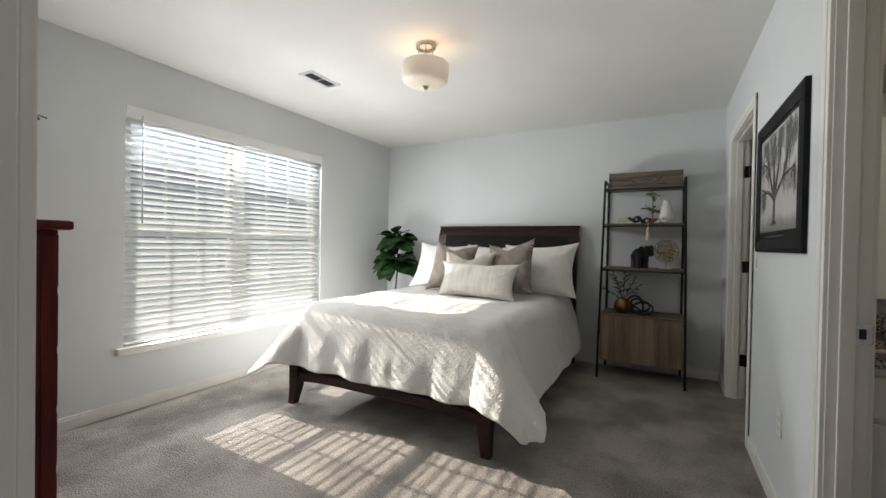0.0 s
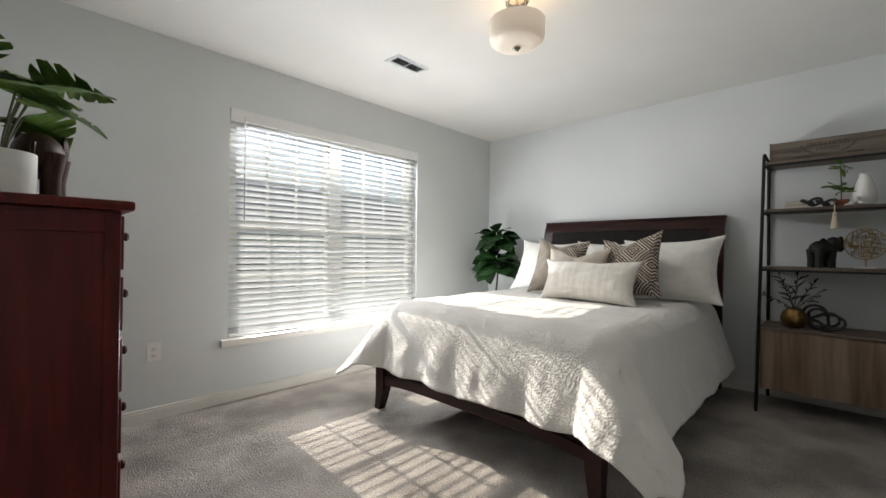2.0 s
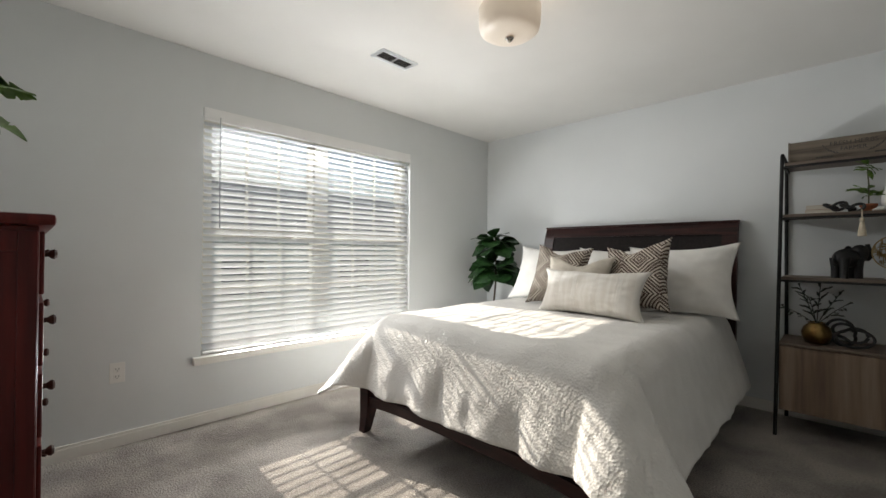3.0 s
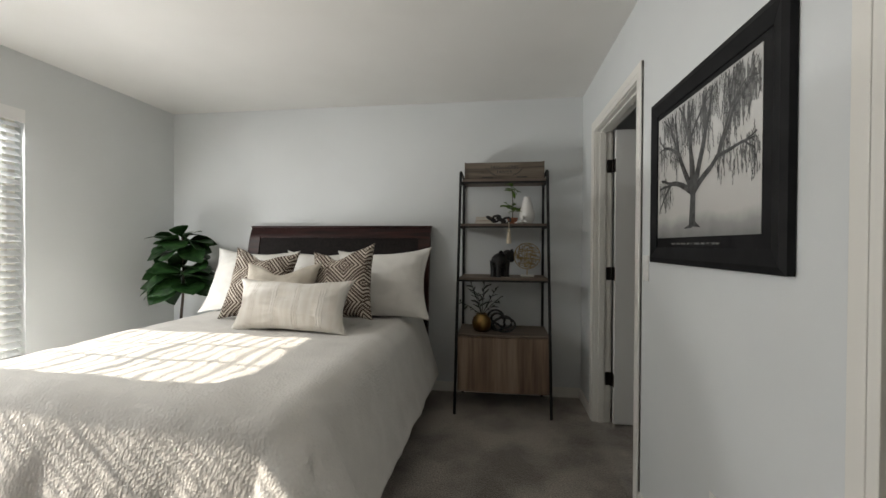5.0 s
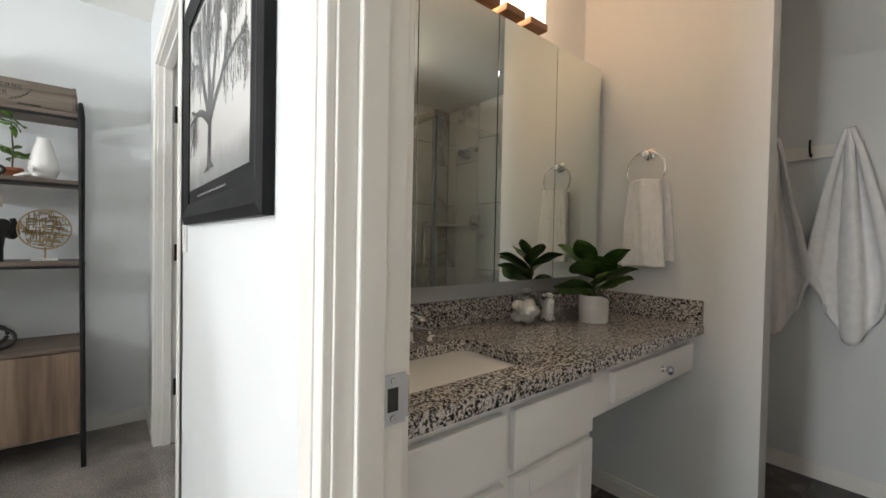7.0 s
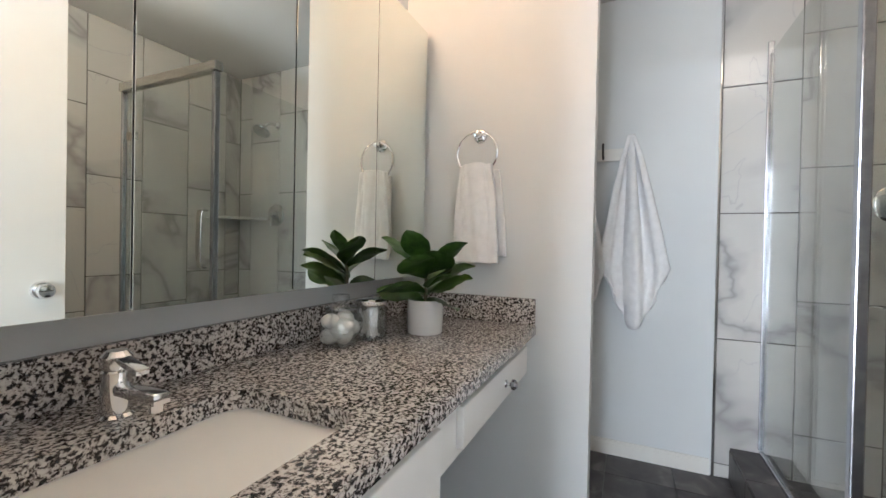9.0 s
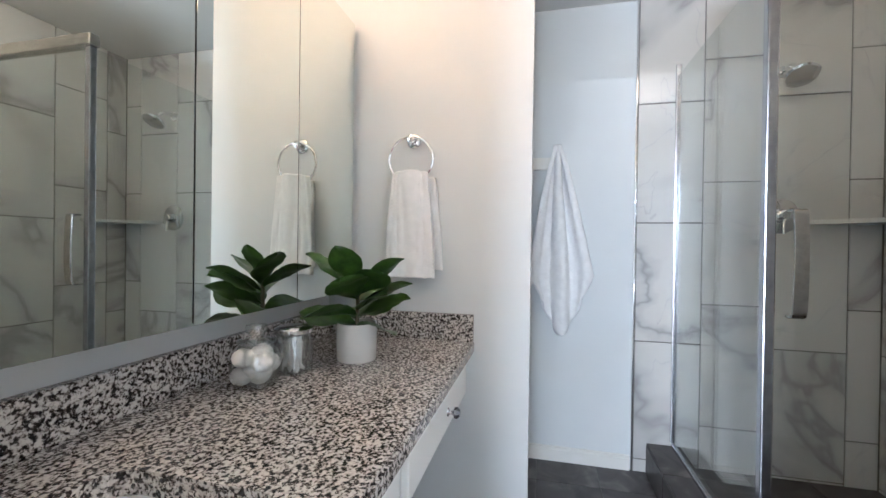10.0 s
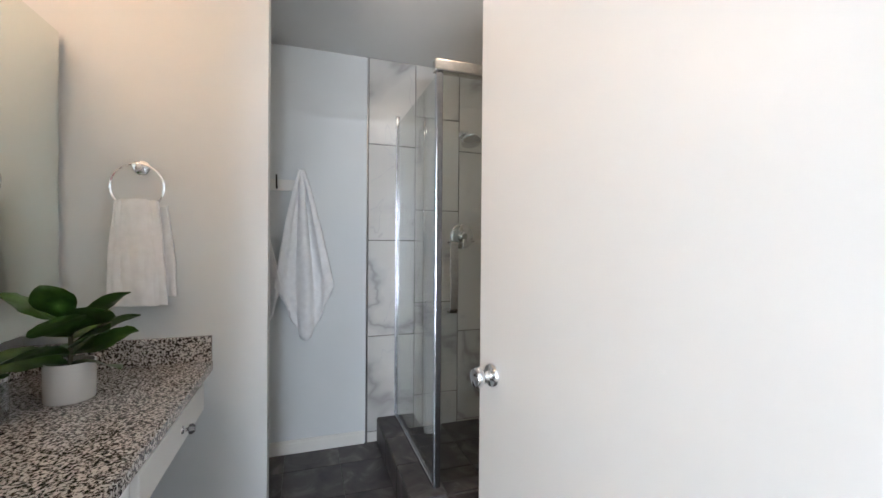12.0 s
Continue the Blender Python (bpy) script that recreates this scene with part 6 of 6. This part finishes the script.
def shower_valve():
    y = 0.53
    t = empty("shower_valve", (2.96, y, 1.32), "round chrome shower valve with a lever", "shower valve")
    m = pose(0, 0, 0, 0, -90)
    part("plate", lathe(((0.085, 0), (0.084, 0.005), (0.07, 0.012), (0.035, 0.016), (0.03, 0.03)), (2.962, y, 1.32), 40, m=m), "chrome", t, smooth=True)
    part("hub", lathe(((0.028, 0.028), (0.027, 0.06), (0.02, 0.066)), (2.962, y, 1.32), 24, m=m), "chrome", t, smooth=True)
    part("lever", tube([(2.91, y, 1.32), (2.9, y + 0.01, 1.28), (2.895, y + 0.012, 1.23)], [0.011, 0.009, 0.007], 10), "chrome", t, smooth=True)


shower_valve()


def corner_shelf():
    t = empty("corner_shelf", (2.85, 0.2, 1.29), "pale stone corner shelf in the shower", "shelf")
    part("shelf", prism([(2.962, 0.122), (2.962, 0.43), (2.66, 0.122)], 1.28, 1.3), "marble", t)


corner_shelf()

structure("shower_curb", box(2.06, 0.94, 0.0, 2.958, 1.095, 0.147), "grout", "low shower curb clad in dark slate tiles", "curb")
structure("shower_curb_front", box(2.06, 0.122, 0.0, 2.15, 0.94, 0.147), "grout", "low shower curb clad in dark slate tiles", "curb")
pan = structure("shower_floor", box(2.15, 0.122, 0.0, 2.958, 0.94, 0.05), "grout", "dark slate tiled shower floor", "floor")
dr = empty("shower_drain", (2.63, 0.45, 0.06), "round dark metal shower drain", "drain")
part("grate", lathe(((0.055, 0.0595), (0.055, 0.064), (0.002, 0.064)), (2.63, 0.45, 0), 28), "bronze", dr, smooth=True)
# dark bars on the grate, coloured as its shaded gaps
b = bmesh.new()
for k in range(-2, 3):
    cuboid(b, 2.595, 0.45 + 0.016 * k - 0.003, 0.0641, 2.665, 0.45 + 0.016 * k + 0.003, 0.0648)
part("slots", b, "slot", dr)
b = box(2.955, 1.166, 0.0, 2.9695, 1.176, 2.4395, bevel=0.003)
structure("tile_edge_trim", b, "chrome", "bright metal tile edge strip from floor to ceiling", "trim")


# ---- pieces: tiles ----
TILE = {}


def tile(parent, lo, hi, material, gap=0.003, name="tile"):
    """One tile filling lo..hi less the joint; alike sizes share a mesh."""
    size = tuple(round(h - l, 4) for l, h in zip(lo, hi))
    key = (size, material)
    if key not in TILE:
        thin = size.index(min(size))
        g = [0 if i == thin else gap for i in range(3)]
        b = box(g[0], g[1], g[2], size[0] - g[0], size[1] - g[1], size[2] - g[2])
        me = bpy.data.meshes.new(name)
        bmesh.ops.bevel(b, geom=b.edges[:], offset=0.001, segments=1, affect="EDGES")
        b.to_mesh(me)
        b.free()
        me.materials.append(MAT[material])
        TILE[key] = me
    ob = new(name, TILE[key])
    ob.parent, ob.location = parent, lo
    if parent.parent is None:
        ob.matrix_parent_inverse = parent.matrix_basis.inverted()
    return ob


def column(parent, a0, a1, first, axis, depth):
    """A column of upright tiles, 0.61 high, from a joint height."""
    z = first - 0.61 if first > 0 else first
    while z < CEIL:
        lo, hi = max(z, 0.0), min(z + 0.61, CEIL - 0.001)
        if hi - lo > 0.01:
            if axis == "y":
                tile(parent, (depth[0], a0, lo), (depth[1], a1, hi), "marble")
            else:
                tile(parent, (a0, depth[0], lo), (a1, depth[1], hi), "marble")
        z += 0.61


backing = box(2.964, 0.11, 0.0, 2.9705, 1.17, CEIL - 0.001)
structure("tile_bed_shower", backing, "grout", "dark grout between the shower tiles", "grout")
for a0, a1, first in ((0.86, 1.165, 0.067), (0.555, 0.86, 0.27), (0.25, 0.555, 0.067), (0.12, 0.25, 0.27)):
    column(shower_wall, a0, a1, first, "y", (2.958, 2.966))
structure("tile_bed_side", box(1.2, 0.1095, 0.0, 2.964, 0.114, CEIL - 0.001), "grout", "dark grout between the side wall tiles", "grout")
x, k = 2.958, 0
for w in (0.13, 0.305, 0.305, 0.305, 0.305, 0.305):
    column(side_wall, x - w, x, (0.067, 0.27)[k % 2], "x", (0.112, 0.12))
    x, k = x - w, k + 1

s = 0.305
for i in range(8):
    for j in range(9):
        x0, y0 = 0.62 + i * s, 0.125 + j * s
        x1, y1 = min(x0 + s, 2.965), min(y0 + s, 2.405)
        if x1 - x0 > 0.02 and y1 - y0 > 0.02:
            tile(bath_floor, (x0, y0, -0.0075), (x1, y1, 0.0), "slate", 0.0012)
curb_side, curb_front = bpy.data.objects["shower_curb"], bpy.data.objects["shower_curb_front"]
for i in range(3):
    x0 = 2.06 + i * 0.3
    x1 = min(x0 + 0.3, 2.958)
    tile(curb_side, (x0, 0.94, 0.1465), (x1, 1.103, 0.1555), "slate")
    tile(curb_side, (x0, 1.0945, 0.002), (x1, 1.103, 0.1465), "slate")
    y0, y1 = 0.122 + i * 0.2727, 0.122 + (i + 1) * 0.2727
    tile(curb_front, (2.06, y0, 0.1465), (2.15, y1, 0.1555), "slate")
    tile(curb_front, (2.052, y0, 0.002), (2.0605, y1, 0.1465), "slate")
    for j in range(3):
        tile(pan, (2.15 + i * 0.2693, 0.122 + j * 0.2727, 0.0495), (2.15 + (i + 1) * 0.2693, 0.122 + (j + 1) * 0.2727, 0.0585), "slate")
